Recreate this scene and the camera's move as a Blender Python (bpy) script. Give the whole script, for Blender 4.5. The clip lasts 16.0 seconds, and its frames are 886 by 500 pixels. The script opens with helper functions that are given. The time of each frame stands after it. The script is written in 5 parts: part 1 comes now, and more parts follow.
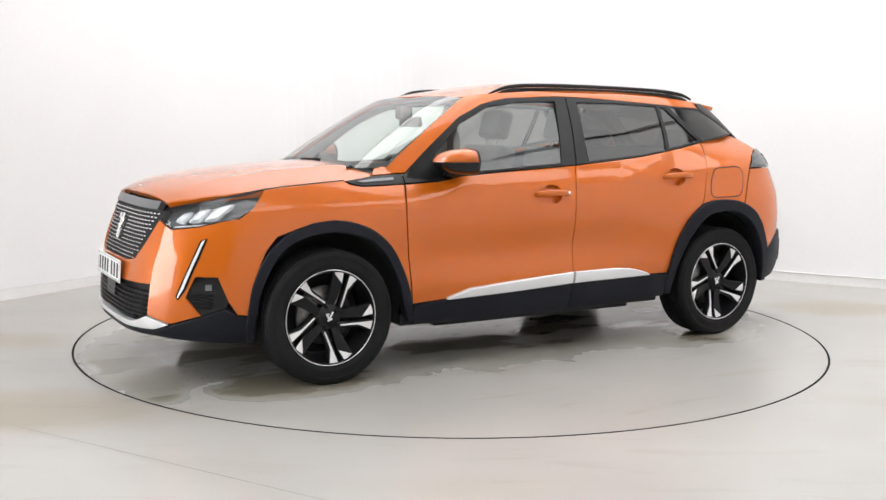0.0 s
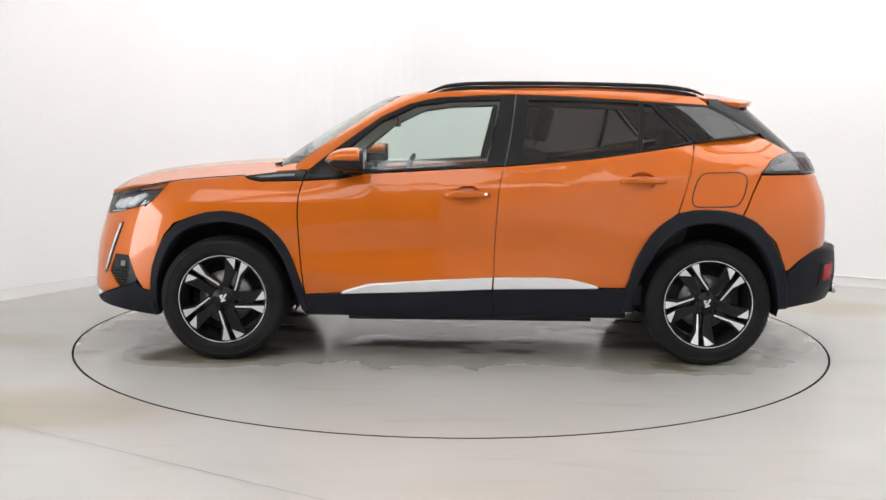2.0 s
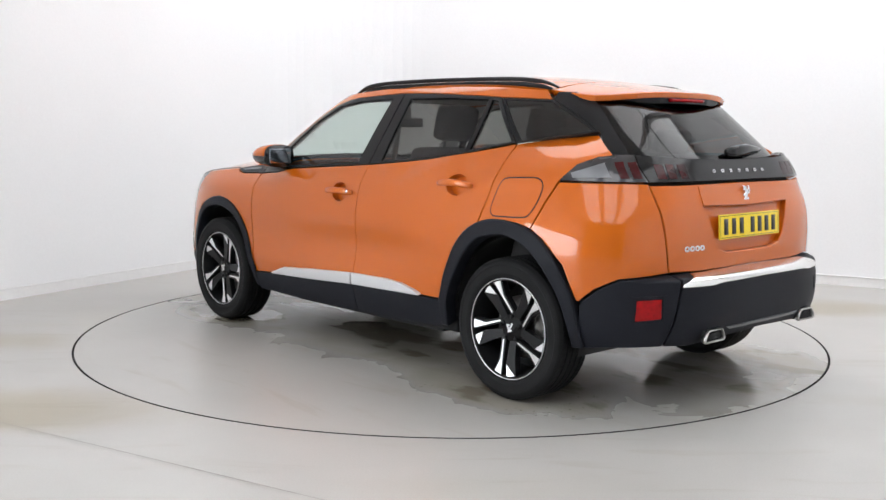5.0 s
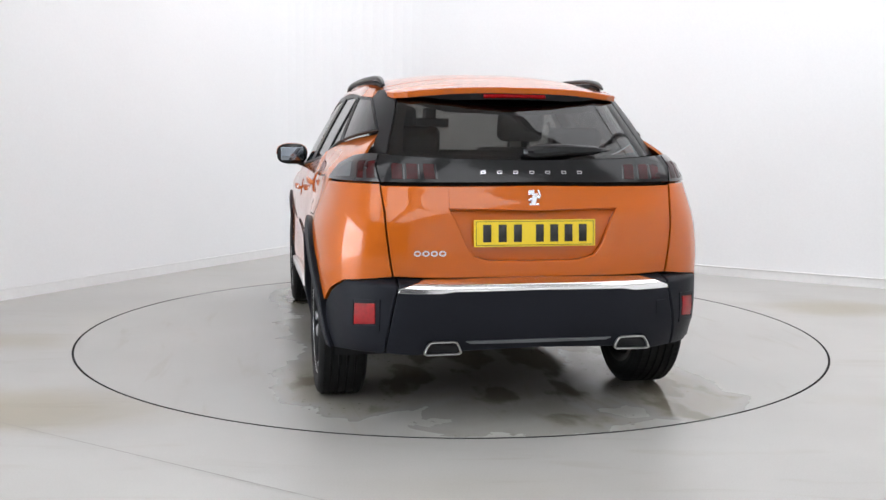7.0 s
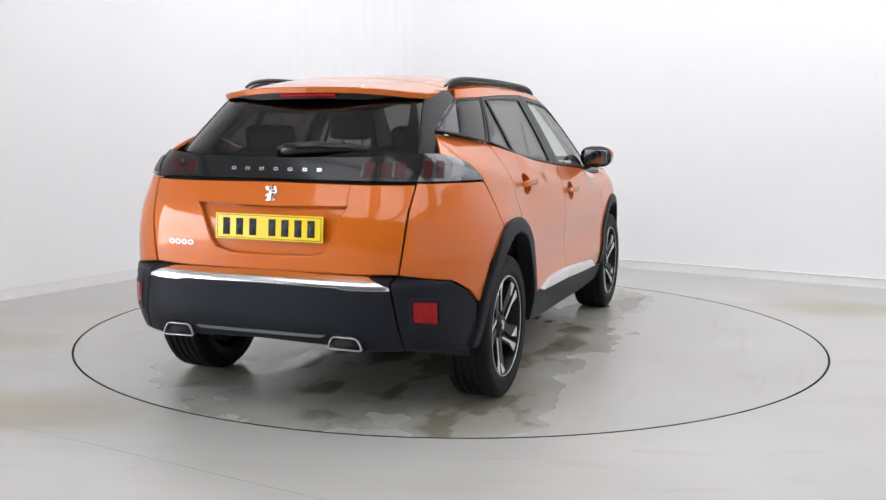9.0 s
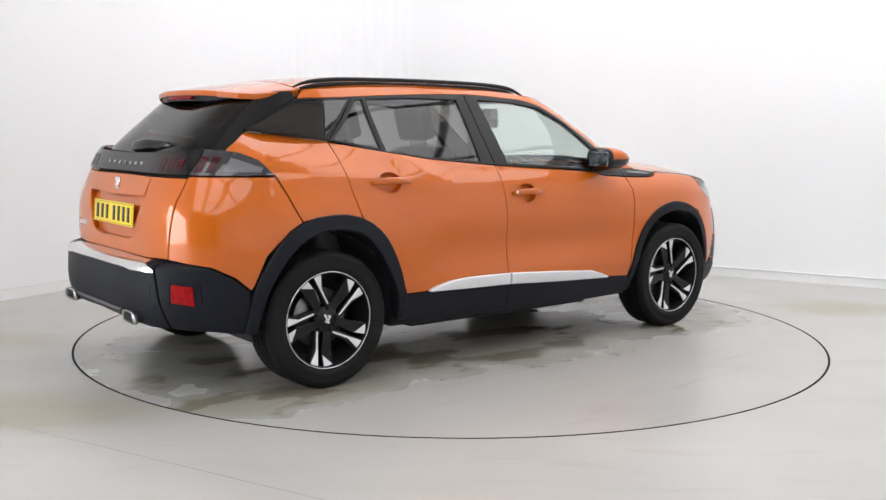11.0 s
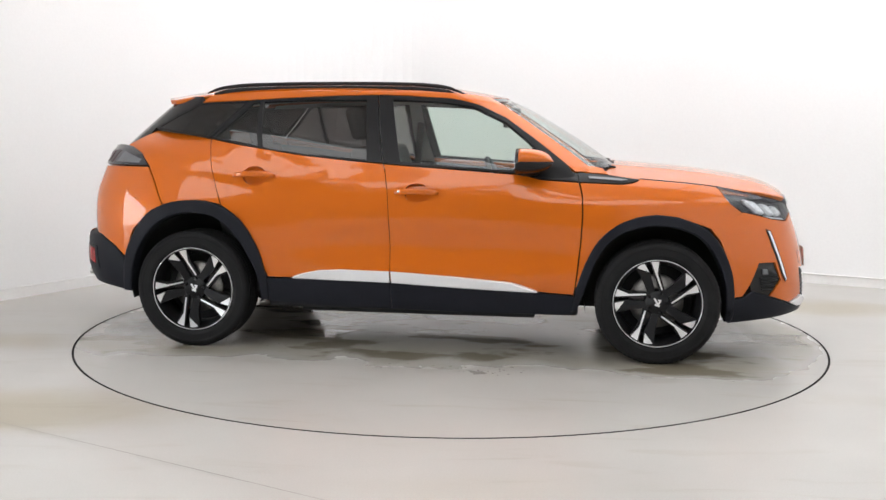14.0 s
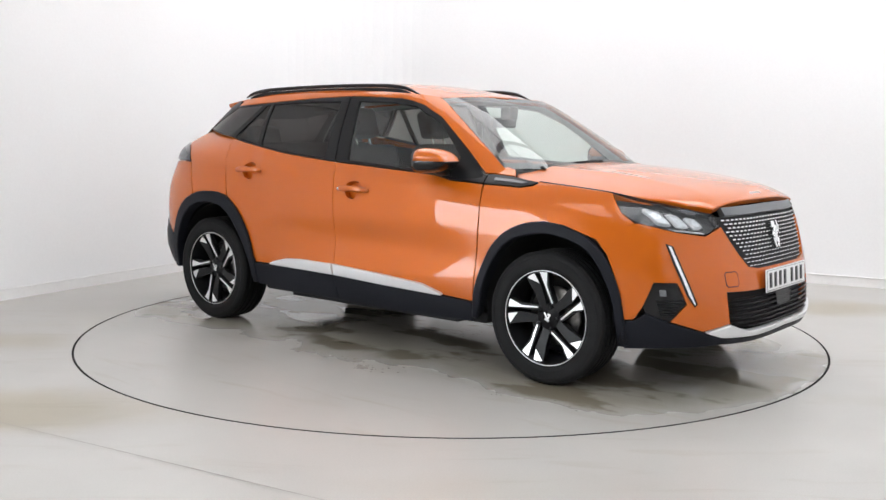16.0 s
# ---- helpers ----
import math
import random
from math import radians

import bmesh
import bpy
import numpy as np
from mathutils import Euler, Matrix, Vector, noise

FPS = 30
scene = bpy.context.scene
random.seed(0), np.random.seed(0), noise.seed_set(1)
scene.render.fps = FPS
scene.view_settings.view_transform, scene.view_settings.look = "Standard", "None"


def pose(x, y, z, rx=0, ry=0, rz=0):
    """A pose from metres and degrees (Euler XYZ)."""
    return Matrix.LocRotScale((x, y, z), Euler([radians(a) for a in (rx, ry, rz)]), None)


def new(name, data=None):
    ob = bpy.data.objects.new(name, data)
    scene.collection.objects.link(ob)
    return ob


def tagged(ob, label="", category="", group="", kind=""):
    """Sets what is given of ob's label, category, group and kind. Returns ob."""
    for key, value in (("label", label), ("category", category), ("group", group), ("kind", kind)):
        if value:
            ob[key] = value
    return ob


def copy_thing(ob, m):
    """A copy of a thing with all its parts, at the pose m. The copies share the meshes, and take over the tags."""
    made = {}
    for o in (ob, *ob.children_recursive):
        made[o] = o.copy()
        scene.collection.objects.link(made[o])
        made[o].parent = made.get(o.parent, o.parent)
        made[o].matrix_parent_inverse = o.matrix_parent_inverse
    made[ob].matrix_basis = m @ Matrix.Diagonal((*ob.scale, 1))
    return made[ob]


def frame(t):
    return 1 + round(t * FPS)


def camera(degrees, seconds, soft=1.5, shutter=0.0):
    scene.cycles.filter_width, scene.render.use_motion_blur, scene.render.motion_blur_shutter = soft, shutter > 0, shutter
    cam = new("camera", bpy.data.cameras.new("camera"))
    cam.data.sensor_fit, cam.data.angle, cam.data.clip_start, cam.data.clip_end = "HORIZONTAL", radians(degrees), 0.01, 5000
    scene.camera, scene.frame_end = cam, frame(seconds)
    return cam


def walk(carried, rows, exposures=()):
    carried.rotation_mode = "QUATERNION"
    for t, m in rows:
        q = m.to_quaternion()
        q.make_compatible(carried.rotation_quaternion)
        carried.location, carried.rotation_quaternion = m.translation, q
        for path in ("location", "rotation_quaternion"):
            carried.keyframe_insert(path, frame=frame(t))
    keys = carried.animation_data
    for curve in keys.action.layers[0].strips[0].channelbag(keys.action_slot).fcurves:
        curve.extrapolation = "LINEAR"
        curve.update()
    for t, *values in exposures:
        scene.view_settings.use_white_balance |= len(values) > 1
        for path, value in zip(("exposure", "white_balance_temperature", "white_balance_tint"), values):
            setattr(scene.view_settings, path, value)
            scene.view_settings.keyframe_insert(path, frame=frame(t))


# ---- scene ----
import collections

# The camera stands still; the turntable with the car on it turns clockwise.
cam = camera(48.56, 16.0)
CAM_POSE = pose(0.0, -6.1238, 1.2452, 90 - 6.9314, 0, 0.461) @ pose(0, 0, 0, 0, 0, 0.517)
walk(cam, [(0.0, CAM_POSE), (16.0, CAM_POSE)], exposures=[(0.0, 0.02, 6580, 10), (1.0, -0.06, 6600, 10), (3.5, -0.07, 6550, 10), (6.0, -0.18, 6300, 10), (9.0, -0.20, 6300, 10), (10.0, -0.18, 6330, 10), (12.5, -0.07, 6550, 10), (14.0, -0.06, 6580, 10), (16.0, -0.12, 6450, 10)])

TURNS = [(0.0, -149.38), (0.5, -156.96), (1.0, -164.84), (1.5, -172.52), (2.0, -180.34), (2.5, -187.98), (3.0, -195.77),
         (3.5, -203.41), (4.3, -216.0), (5.1, -228.6), (6.0, -242.74), (6.5, -250.34), (7.0, -258.41), (7.5, -265.95),
         (8.0, -273.99), (8.5, -281.5), (9.0, -289.63), (9.5, -297.09), (10.0, -305.28), (10.8, -317.7), (11.6, -330.1),
         (12.5, -344.14), (13.0, -352.11), (13.5, -359.7), (14.0, -367.47), (14.5, -375.07), (15.0, -382.99), (15.5, -390.73), (16.0, -398.8)]
CAR_ON_TABLE = pose(-0.0818, 0.0763, 0.0)

# ---- light ----
world = bpy.data.worlds.new("overcast_sky")
scene.world = world
world.use_nodes = True
_bg = world.node_tree.nodes["Background"]
_bg.inputs[0].default_value, _bg.inputs[1].default_value = (0.85, 0.92, 1.0, 1), 1.0
PANEL_GLOW, DOOR_GLOW = 2.8, 7.0


# ---- materials ----
def material(name, color, rough=0.5, metal=0.0, coat=0.0, grain=0.0, scale=40.0, bump=0.0, spec=0.5, mottle=0.0, mottle_scale=3.0):
    """A node material: base colour with fine grain and broad mottling, and a fine relief."""
    m = bpy.data.materials.new(name)
    m.use_nodes = True
    nt = m.node_tree
    b = nt.nodes["Principled BSDF"]
    b.inputs["Roughness"].default_value = rough
    b.inputs["Metallic"].default_value = metal
    b.inputs["Coat Weight"].default_value = coat
    b.inputs["Coat Roughness"].default_value = 0.05
    b.inputs["Specular IOR Level"].default_value = spec
    b.inputs["Base Color"].default_value = (*color, 1)
    co = nt.nodes.new("ShaderNodeTexCoord")
    last = None
    for amount, size, detail in ((grain, scale, 3.0), (mottle, mottle_scale, 5.0)):
        if amount <= 0:
            continue
        n = nt.nodes.new("ShaderNodeTexNoise")
        n.inputs["Scale"].default_value, n.inputs["Detail"].default_value = size, detail
        nt.links.new(co.outputs["Object"], n.inputs["Vector"])
        ramp = nt.nodes.new("ShaderNodeMapRange")
        ramp.inputs["From Min"].default_value, ramp.inputs["From Max"].default_value = 0.3, 0.7
        ramp.inputs["To Min"].default_value, ramp.inputs["To Max"].default_value = 1 - amount, 1 + amount
        nt.links.new(n.outputs["Fac"], ramp.inputs["Value"])
        mul = nt.nodes.new("ShaderNodeVectorMath")
        mul.operation = "SCALE"
        if last is None:
            mul.inputs[0].default_value = color
        else:
            nt.links.new(last, mul.inputs[0])
        nt.links.new(ramp.outputs["Result"], mul.inputs["Scale"])
        last = mul.outputs["Vector"]
    if last is not None:
        nt.links.new(last, b.inputs["Base Color"])
    if bump > 0:
        n = nt.nodes.new("ShaderNodeTexNoise")
        n.inputs["Scale"].default_value, n.inputs["Detail"].default_value = scale, 4.0
        nt.links.new(co.outputs["Object"], n.inputs["Vector"])
        bp = nt.nodes.new("ShaderNodeBump")
        bp.inputs["Strength"].default_value, bp.inputs["Distance"].default_value = bump, 0.002
        nt.links.new(n.outputs["Fac"], bp.inputs["Height"])
        nt.links.new(bp.outputs["Normal"], b.inputs["Normal"])
    return m


def glass(name, tint, gloss=0.02, ior=1.5):
    """Thin glass: it lets tinted light through and mirrors by its angle."""
    m = bpy.data.materials.new(name)
    m.use_nodes = True
    nt = m.node_tree
    nt.nodes.remove(nt.nodes["Principled BSDF"])
    out = nt.nodes["Material Output"]
    tr, gl = nt.nodes.new("ShaderNodeBsdfTransparent"), nt.nodes.new("ShaderNodeBsdfGlossy")
    tr.inputs["Color"].default_value = (*tint, 1)
    gl.inputs["Roughness"].default_value = gloss
    lw, mx = nt.nodes.new("ShaderNodeLayerWeight"), nt.nodes.new("ShaderNodeMixShader")
    lw.inputs["Blend"].default_value = 0.5
    steep, gain = nt.nodes.new("ShaderNodeMath"), nt.nodes.new("ShaderNodeMath")
    steep.operation, gain.operation = "POWER", "MULTIPLY_ADD"
    steep.inputs[1].default_value = 5.0
    f0 = 1.6 * ((ior - 1) / (ior + 1)) ** 2
    gain.inputs[1].default_value, gain.inputs[2].default_value = 1 - f0, f0
    nt.links.new(lw.outputs["Facing"], steep.inputs[0])
    nt.links.new(steep.outputs[0], gain.inputs[0])
    nt.links.new(gain.outputs[0], mx.inputs[0])
    nt.links.new(tr.outputs[0], mx.inputs[1])
    nt.links.new(gl.outputs[0], mx.inputs[2])
    nt.links.new(mx.outputs[0], out.inputs["Surface"])
    return m


def glow(name, color, strength):
    m = bpy.data.materials.new(name)
    m.use_nodes = True
    b = m.node_tree.nodes["Principled BSDF"]
    b.inputs["Base Color"].default_value = (*color, 1)
    b.inputs["Emission Color"].default_value = (*color, 1)
    b.inputs["Emission Strength"].default_value = strength
    return m


def paint_material():
    """Orange metallic paint: flakes under a clear coat with a faint orange-peel relief."""
    m = material("orange_metallic_paint", (0.53, 0.114, 0.0035), 0.47, 0.25, 1.0, 0.08, 900.0, spec=0.1)
    nt = m.node_tree
    b = nt.nodes["Principled BSDF"]
    co = nt.nodes.new("ShaderNodeTexCoord")
    n = nt.nodes.new("ShaderNodeTexNoise")
    n.inputs["Scale"].default_value = 55.0
    nt.links.new(co.outputs["Object"], n.inputs["Vector"])
    bp = nt.nodes.new("ShaderNodeBump")
    bp.inputs["Strength"].default_value, bp.inputs["Distance"].default_value = 0.05, 0.001
    nt.links.new(n.outputs["Fac"], bp.inputs["Height"])
    nt.links.new(bp.outputs["Normal"], b.inputs["Coat Normal"])
    b.inputs["Coat Roughness"].default_value = 0.02
    return m


def wire(nt, kind, props=(), inputs=(), out=0):
    """A node with its settings; an input that is a socket is linked, any other is a value."""
    n = nt.nodes.new(kind)
    for key, value in props:
        if key == "operation":
            n.operation = value
        elif key == "interpolation":
            n.interpolation_type = value
        elif key == "feature":
            n.feature = value
    for key, value in inputs:
        if isinstance(value, bpy.types.NodeSocket):
            nt.links.new(value, n.inputs[key])
        else:
            n.inputs[key].default_value = value
    return n.outputs[out]


def noise_fac(nt, co, scale, detail, stretch=(1, 1, 1), shift=(0, 0, 0), twist=0.0):
    v = wire(nt, "ShaderNodeMapping", (), (("Vector", co), ("Scale", stretch), ("Location", shift)))
    return wire(nt, "ShaderNodeTexNoise", (), (("Vector", v), ("Scale", scale), ("Detail", detail), ("Distortion", twist)))


def step_up(nt, v, lo, hi, low=0.0, high=1.0):
    return wire(nt, "ShaderNodeMapRange", (("interpolation", "SMOOTHSTEP"),), (("Value", v), ("From Min", lo), ("From Max", hi), ("To Min", low), ("To Max", high)))


def calc(nt, op, a, b=0.0):
    return wire(nt, "ShaderNodeMath", (("operation", op),), ((0, a), (1, b)))


def blob(nt, co, ragged, cx, cy, rx, ry, lo=0.6, hi=1.25):
    """1 inside an oval with a ragged edge."""
    off = wire(nt, "ShaderNodeVectorMath", (("operation", "SUBTRACT"),), ((0, co), (1, (cx, cy, 0.0))))
    fit_in = wire(nt, "ShaderNodeVectorMath", (("operation", "MULTIPLY"),), ((0, off), (1, (1 / rx, 1 / ry, 0.0))))
    reach = wire(nt, "ShaderNodeVectorMath", (("operation", "LENGTH"),), ((0, fit_in),), 1)
    return step_up(nt, calc(nt, "ADD", reach, ragged), lo, hi, 1.0, 0.0)


def floor_material(name, color, wet):
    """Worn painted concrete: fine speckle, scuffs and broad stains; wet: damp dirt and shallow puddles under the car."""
    m = material(name, color, 0.34, 0.0, 0.0, 0.05, 160.0, 0.06, 0.45, 0.07, 1.1)
    nt = m.node_tree
    b = nt.nodes["Principled BSDF"]
    co = wire(nt, "ShaderNodeTexCoord", out=3)
    base = b.inputs["Base Color"].links[0].from_socket
    ragged = calc(nt, "MULTIPLY_ADD", noise_fac(nt, co, 2.6, 6.0, twist=0.5), 0.9)
    ragged.node.inputs[2].default_value = -0.45
    scuff = step_up(nt, noise_fac(nt, co, 3.0, 8.0, (0.5, 2.6, 1.0), twist=0.8), 0.56, 0.74)
    if wet:
        damp = None
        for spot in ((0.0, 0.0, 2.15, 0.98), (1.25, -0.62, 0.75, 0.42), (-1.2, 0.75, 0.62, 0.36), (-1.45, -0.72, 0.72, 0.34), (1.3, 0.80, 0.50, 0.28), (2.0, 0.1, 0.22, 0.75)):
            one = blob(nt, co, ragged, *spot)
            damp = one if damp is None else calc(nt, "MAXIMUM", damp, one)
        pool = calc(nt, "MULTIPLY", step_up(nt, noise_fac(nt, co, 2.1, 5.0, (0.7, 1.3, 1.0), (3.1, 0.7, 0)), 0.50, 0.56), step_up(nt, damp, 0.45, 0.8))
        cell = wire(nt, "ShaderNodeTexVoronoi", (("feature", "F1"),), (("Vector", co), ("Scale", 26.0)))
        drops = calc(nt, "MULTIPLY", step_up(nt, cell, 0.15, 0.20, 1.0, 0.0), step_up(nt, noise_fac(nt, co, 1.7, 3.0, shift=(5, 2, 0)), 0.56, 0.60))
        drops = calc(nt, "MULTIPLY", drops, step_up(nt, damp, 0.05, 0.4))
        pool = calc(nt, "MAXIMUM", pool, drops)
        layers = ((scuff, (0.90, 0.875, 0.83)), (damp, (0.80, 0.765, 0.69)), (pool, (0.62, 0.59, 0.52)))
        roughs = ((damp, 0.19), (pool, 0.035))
        start = 0.30
    else:
        tan = None
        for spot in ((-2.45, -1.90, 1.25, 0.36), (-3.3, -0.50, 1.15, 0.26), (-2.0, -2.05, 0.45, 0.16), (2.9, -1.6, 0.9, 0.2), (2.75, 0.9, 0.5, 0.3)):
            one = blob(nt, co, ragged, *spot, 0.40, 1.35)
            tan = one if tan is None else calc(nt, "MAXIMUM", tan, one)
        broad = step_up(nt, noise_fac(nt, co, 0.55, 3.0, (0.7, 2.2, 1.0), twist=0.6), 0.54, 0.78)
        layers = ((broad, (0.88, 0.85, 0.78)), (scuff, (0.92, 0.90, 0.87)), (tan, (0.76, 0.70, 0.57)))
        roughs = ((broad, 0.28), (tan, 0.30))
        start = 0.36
    for mask, tone in layers:
        mix = nt.nodes.new("ShaderNodeMix")
        mix.data_type, mix.blend_type = "RGBA", "MULTIPLY"
        mix.inputs["B"].default_value = (*tone, 1)
        nt.links.new(mask, mix.inputs["Factor"])
        nt.links.new(base, mix.inputs["A"])
        base = mix.outputs["Result"]
    nt.links.new(base, b.inputs["Base Color"])
    rough = start
    for mask, value in roughs:
        rough = wire(nt, "ShaderNodeMapRange", (), (("Value", mask), ("To Min", rough), ("To Max", value)))
    nt.links.new(rough, b.inputs["Roughness"])
    return m


PAINT = paint_material()
PLASTIC = material("grained_black_plastic", (0.011, 0.012, 0.0165), 0.48, grain=0.12, scale=500.0, bump=0.25, mottle=0.1, mottle_scale=6.0, spec=0.13)
GLOSS_BLACK = material("gloss_black_trim", (0.008, 0.008, 0.009), 0.12, coat=0.1, mottle=0.1, spec=0.3)
SATIN_BLACK = material("satin_black_trim", (0.009, 0.009, 0.010), 0.35, mottle=0.12, spec=0.22)
INNER = material("dark_underbody", (0.008, 0.008, 0.009), 0.8, mottle=0.3, mottle_scale=8.0)
RUBBER = material("tyre_rubber", (0.009, 0.009, 0.0095), 0.62, spec=0.15, grain=0.15, scale=220.0, bump=0.2, mottle=0.2, mottle_scale=9.0)
ALLOY = material("machined_alloy", (0.80, 0.80, 0.81), 0.30, 0.85, grain=0.04, scale=300.0)
ALLOY_BLACK = material("black_alloy", (0.008, 0.008, 0.009), 0.35, 0.0, 0.0, mottle=0.2, spec=0.2)
STEEL = material("brake_steel", (0.25, 0.24, 0.23), 0.4, 0.9, grain=0.2, scale=80.0)
POLISHED = material("polished_metal_strip", (0.80, 0.79, 0.78), 0.16, 1.0, grain=0.03, scale=300.0)
EXHAUST = material("dull_exhaust_steel", (0.46, 0.45, 0.44), 0.28, 1.0, grain=0.06, scale=200.0, mottle=0.1)
CHROME = material("chrome", (0.85, 0.85, 0.86), 0.10, 1.0, mottle=0.03)
MIRROR = material("silvered_glass", (0.35, 0.38, 0.42), 0.02, 1.0)
SILVER = material("silver_painted_trim", (0.70, 0.70, 0.71), 0.33, 0.35, 0.3, grain=0.04, scale=300.0)
GREY = material("grey_satin_trim", (0.16, 0.165, 0.175), 0.35, 0.4, mottle=0.06)
LENS_RED = material("red_lens", (0.27, 0.0025, 0.004), 0.25, coat=0.0, spec=0.25, grain=0.22, scale=60.0, bump=0.15)
LENS_SMOKE = material("smoked_lens", (0.030, 0.028, 0.031), 0.10, coat=0.5, mottle=0.2, mottle_scale=12.0)
LENS_CLAW = material("red_lamp_claw", (0.038, 0.002, 0.003), 0.25, coat=0.0, spec=0.3, mottle=0.25, mottle_scale=30.0)
LAMP_GREY = material("lamp_reflector", (0.88, 0.89, 0.90), 0.30, 0.35, grain=0.15, scale=60.0)
LAMP_BACK = material("lamp_housing", (0.055, 0.056, 0.060), 0.28, 0.3, mottle=0.2, mottle_scale=20.0)
GLASS_CLEAR = glass("clear_car_glass", (0.80, 0.88, 0.84), ior=1.6)
GLASS_SCREEN = glass("windscreen_glass", (0.84, 0.90, 0.87), ior=1.8)
GLASS_TINT = glass("privacy_glass", (0.21, 0.20, 0.195), ior=1.47)
GLASS_DARK = glass("dark_quarter_glass", (0.05, 0.047, 0.047), ior=1.55)
GLASS_REAR = glass("dark_rear_glass", (0.15, 0.142, 0.138), ior=1.42)
GLASS_LAMP = glass("lamp_glass", (0.86, 0.88, 0.9))
CABIN = material("cabin_black_plastic", (0.03, 0.03, 0.032), 0.6, grain=0.1, scale=200.0, bump=0.2)
CLOTH = material("grey_seat_cloth", (0.085, 0.083, 0.085), 0.85, grain=0.25, scale=350.0, bump=0.4)
LINER = material("pale_headliner", (0.55, 0.54, 0.52), 0.9, grain=0.06, scale=300.0, bump=0.2)
PLATE_Y = material("yellow_plate", (0.85, 0.62, 0.02), 0.3, grain=0.03, scale=200.0)
PLATE_W = material("white_plate", (0.80, 0.80, 0.79), 0.3, grain=0.03, scale=200.0)
INK = material("plate_ink", (0.012, 0.012, 0.012), 0.4, mottle=0.1)
WALL = material("white_wall_paint", (0.86, 0.862, 0.868), 0.75, grain=0.012, scale=60.0, bump=0.05, mottle=0.015, mottle_scale=0.7)
BOARD = material("white_gloss_baseboard", (0.84, 0.835, 0.83), 0.35, grain=0.02, scale=30.0, mottle=0.03, mottle_scale=2.0)
WALL_GREY = material("grey_wall_paint", (0.12, 0.12, 0.125), 0.8, grain=0.02, scale=60.0, bump=0.05, mottle=0.04, mottle_scale=0.7)
CEIL = material("white_ceiling", (0.82, 0.82, 0.82), 0.85, grain=0.02, scale=40.0, mottle=0.02)
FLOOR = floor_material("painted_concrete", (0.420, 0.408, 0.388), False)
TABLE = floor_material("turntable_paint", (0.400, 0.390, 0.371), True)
PIT = material("dark_gap", (0.01, 0.01, 0.01), 0.9, mottle=0.2)
PANEL = glow("light_panel", (0.985, 0.99, 1.0), PANEL_GLOW)
DAY = glow("daylight_outside", (0.93, 0.97, 1.0), DOOR_GLOW)


# ---- mesh helpers ----
def link_mesh(name, bm, mat, parent=None, label="", smooth=True):
    me = bpy.data.meshes.new(name)
    if all(len(e.link_faces) > 1 for e in bm.edges):
        bmesh.ops.recalc_face_normals(bm, faces=bm.faces)
    for f in bm.faces:
        f.smooth = smooth
    bm.to_mesh(me)
    bm.free()
    if "skin_normal" in me.attributes:
        # the panel's face takes the exact normals of its skin; the turned-in edge keeps its own
        own = [tuple(d.vector) for d in me.attributes["skin_normal"].data]
        edge = [d.value for d in me.attributes["turned_in"].data]
        normals = [None] * len(me.loops)
        for f in me.polygons:
            for i in f.loop_indices:
                normals[i] = tuple(f.normal) if edge[f.index] else own[me.loops[i].vertex_index]
        me.normals_split_custom_set(normals)
        me.attributes.remove(me.attributes["skin_normal"])
        me.attributes.remove(me.attributes["turned_in"])
    me.materials.append(mat)
    ob = new(name, me)
    ob.parent = parent
    if label:
        ob["label"] = label
    return ob


def part(name, bm, mat, parent, label="", smooth=True):
    """One mesh object under a thing or a part."""
    return link_mesh(name, bm, mat, parent, label, smooth)


def add_box(bm, x0, x1, y0, y1, z0, z1, bevel=0.0, m=None):
    geom = bmesh.ops.create_cube(bm, size=1, matrix=(m or Matrix()) @ Matrix.LocRotScale(((x0 + x1) / 2, (y0 + y1) / 2, (z0 + z1) / 2), None, (x1 - x0, y1 - y0, z1 - z0)))
    if bevel:
        edges = {e for v in geom["verts"] for e in v.link_edges}
        bmesh.ops.bevel(bm, geom=list(edges), offset=bevel, segments=3, affect="EDGES", profile=0.6)
    return bm


def box_bm(*a, **k):
    return add_box(bmesh.new(), *a, **k)


def lathe(profile, n, axis="y", arc=(0.0, 360.0), close=False):
    """A profile of (radius, along) spun round an axis."""
    bm = bmesh.new()
    full = arc[1] - arc[0] >= 359.9
    count = n if full else n + 1
    rings = []
    for i in range(count):
        a = radians(arc[0] + (arc[1] - arc[0]) * i / n)
        rings.append([bm.verts.new((r * math.cos(a), d, r * math.sin(a))) for r, d in profile])
    for i in range(n):
        p, q = rings[i], rings[(i + 1) % count]
        for j in range(len(profile) - (0 if close else 1)):
            k = (j + 1) % len(profile)
            bm.faces.new((p[j], q[j], q[k], p[k]))
    bmesh.ops.recalc_face_normals(bm, faces=bm.faces)
    return bm


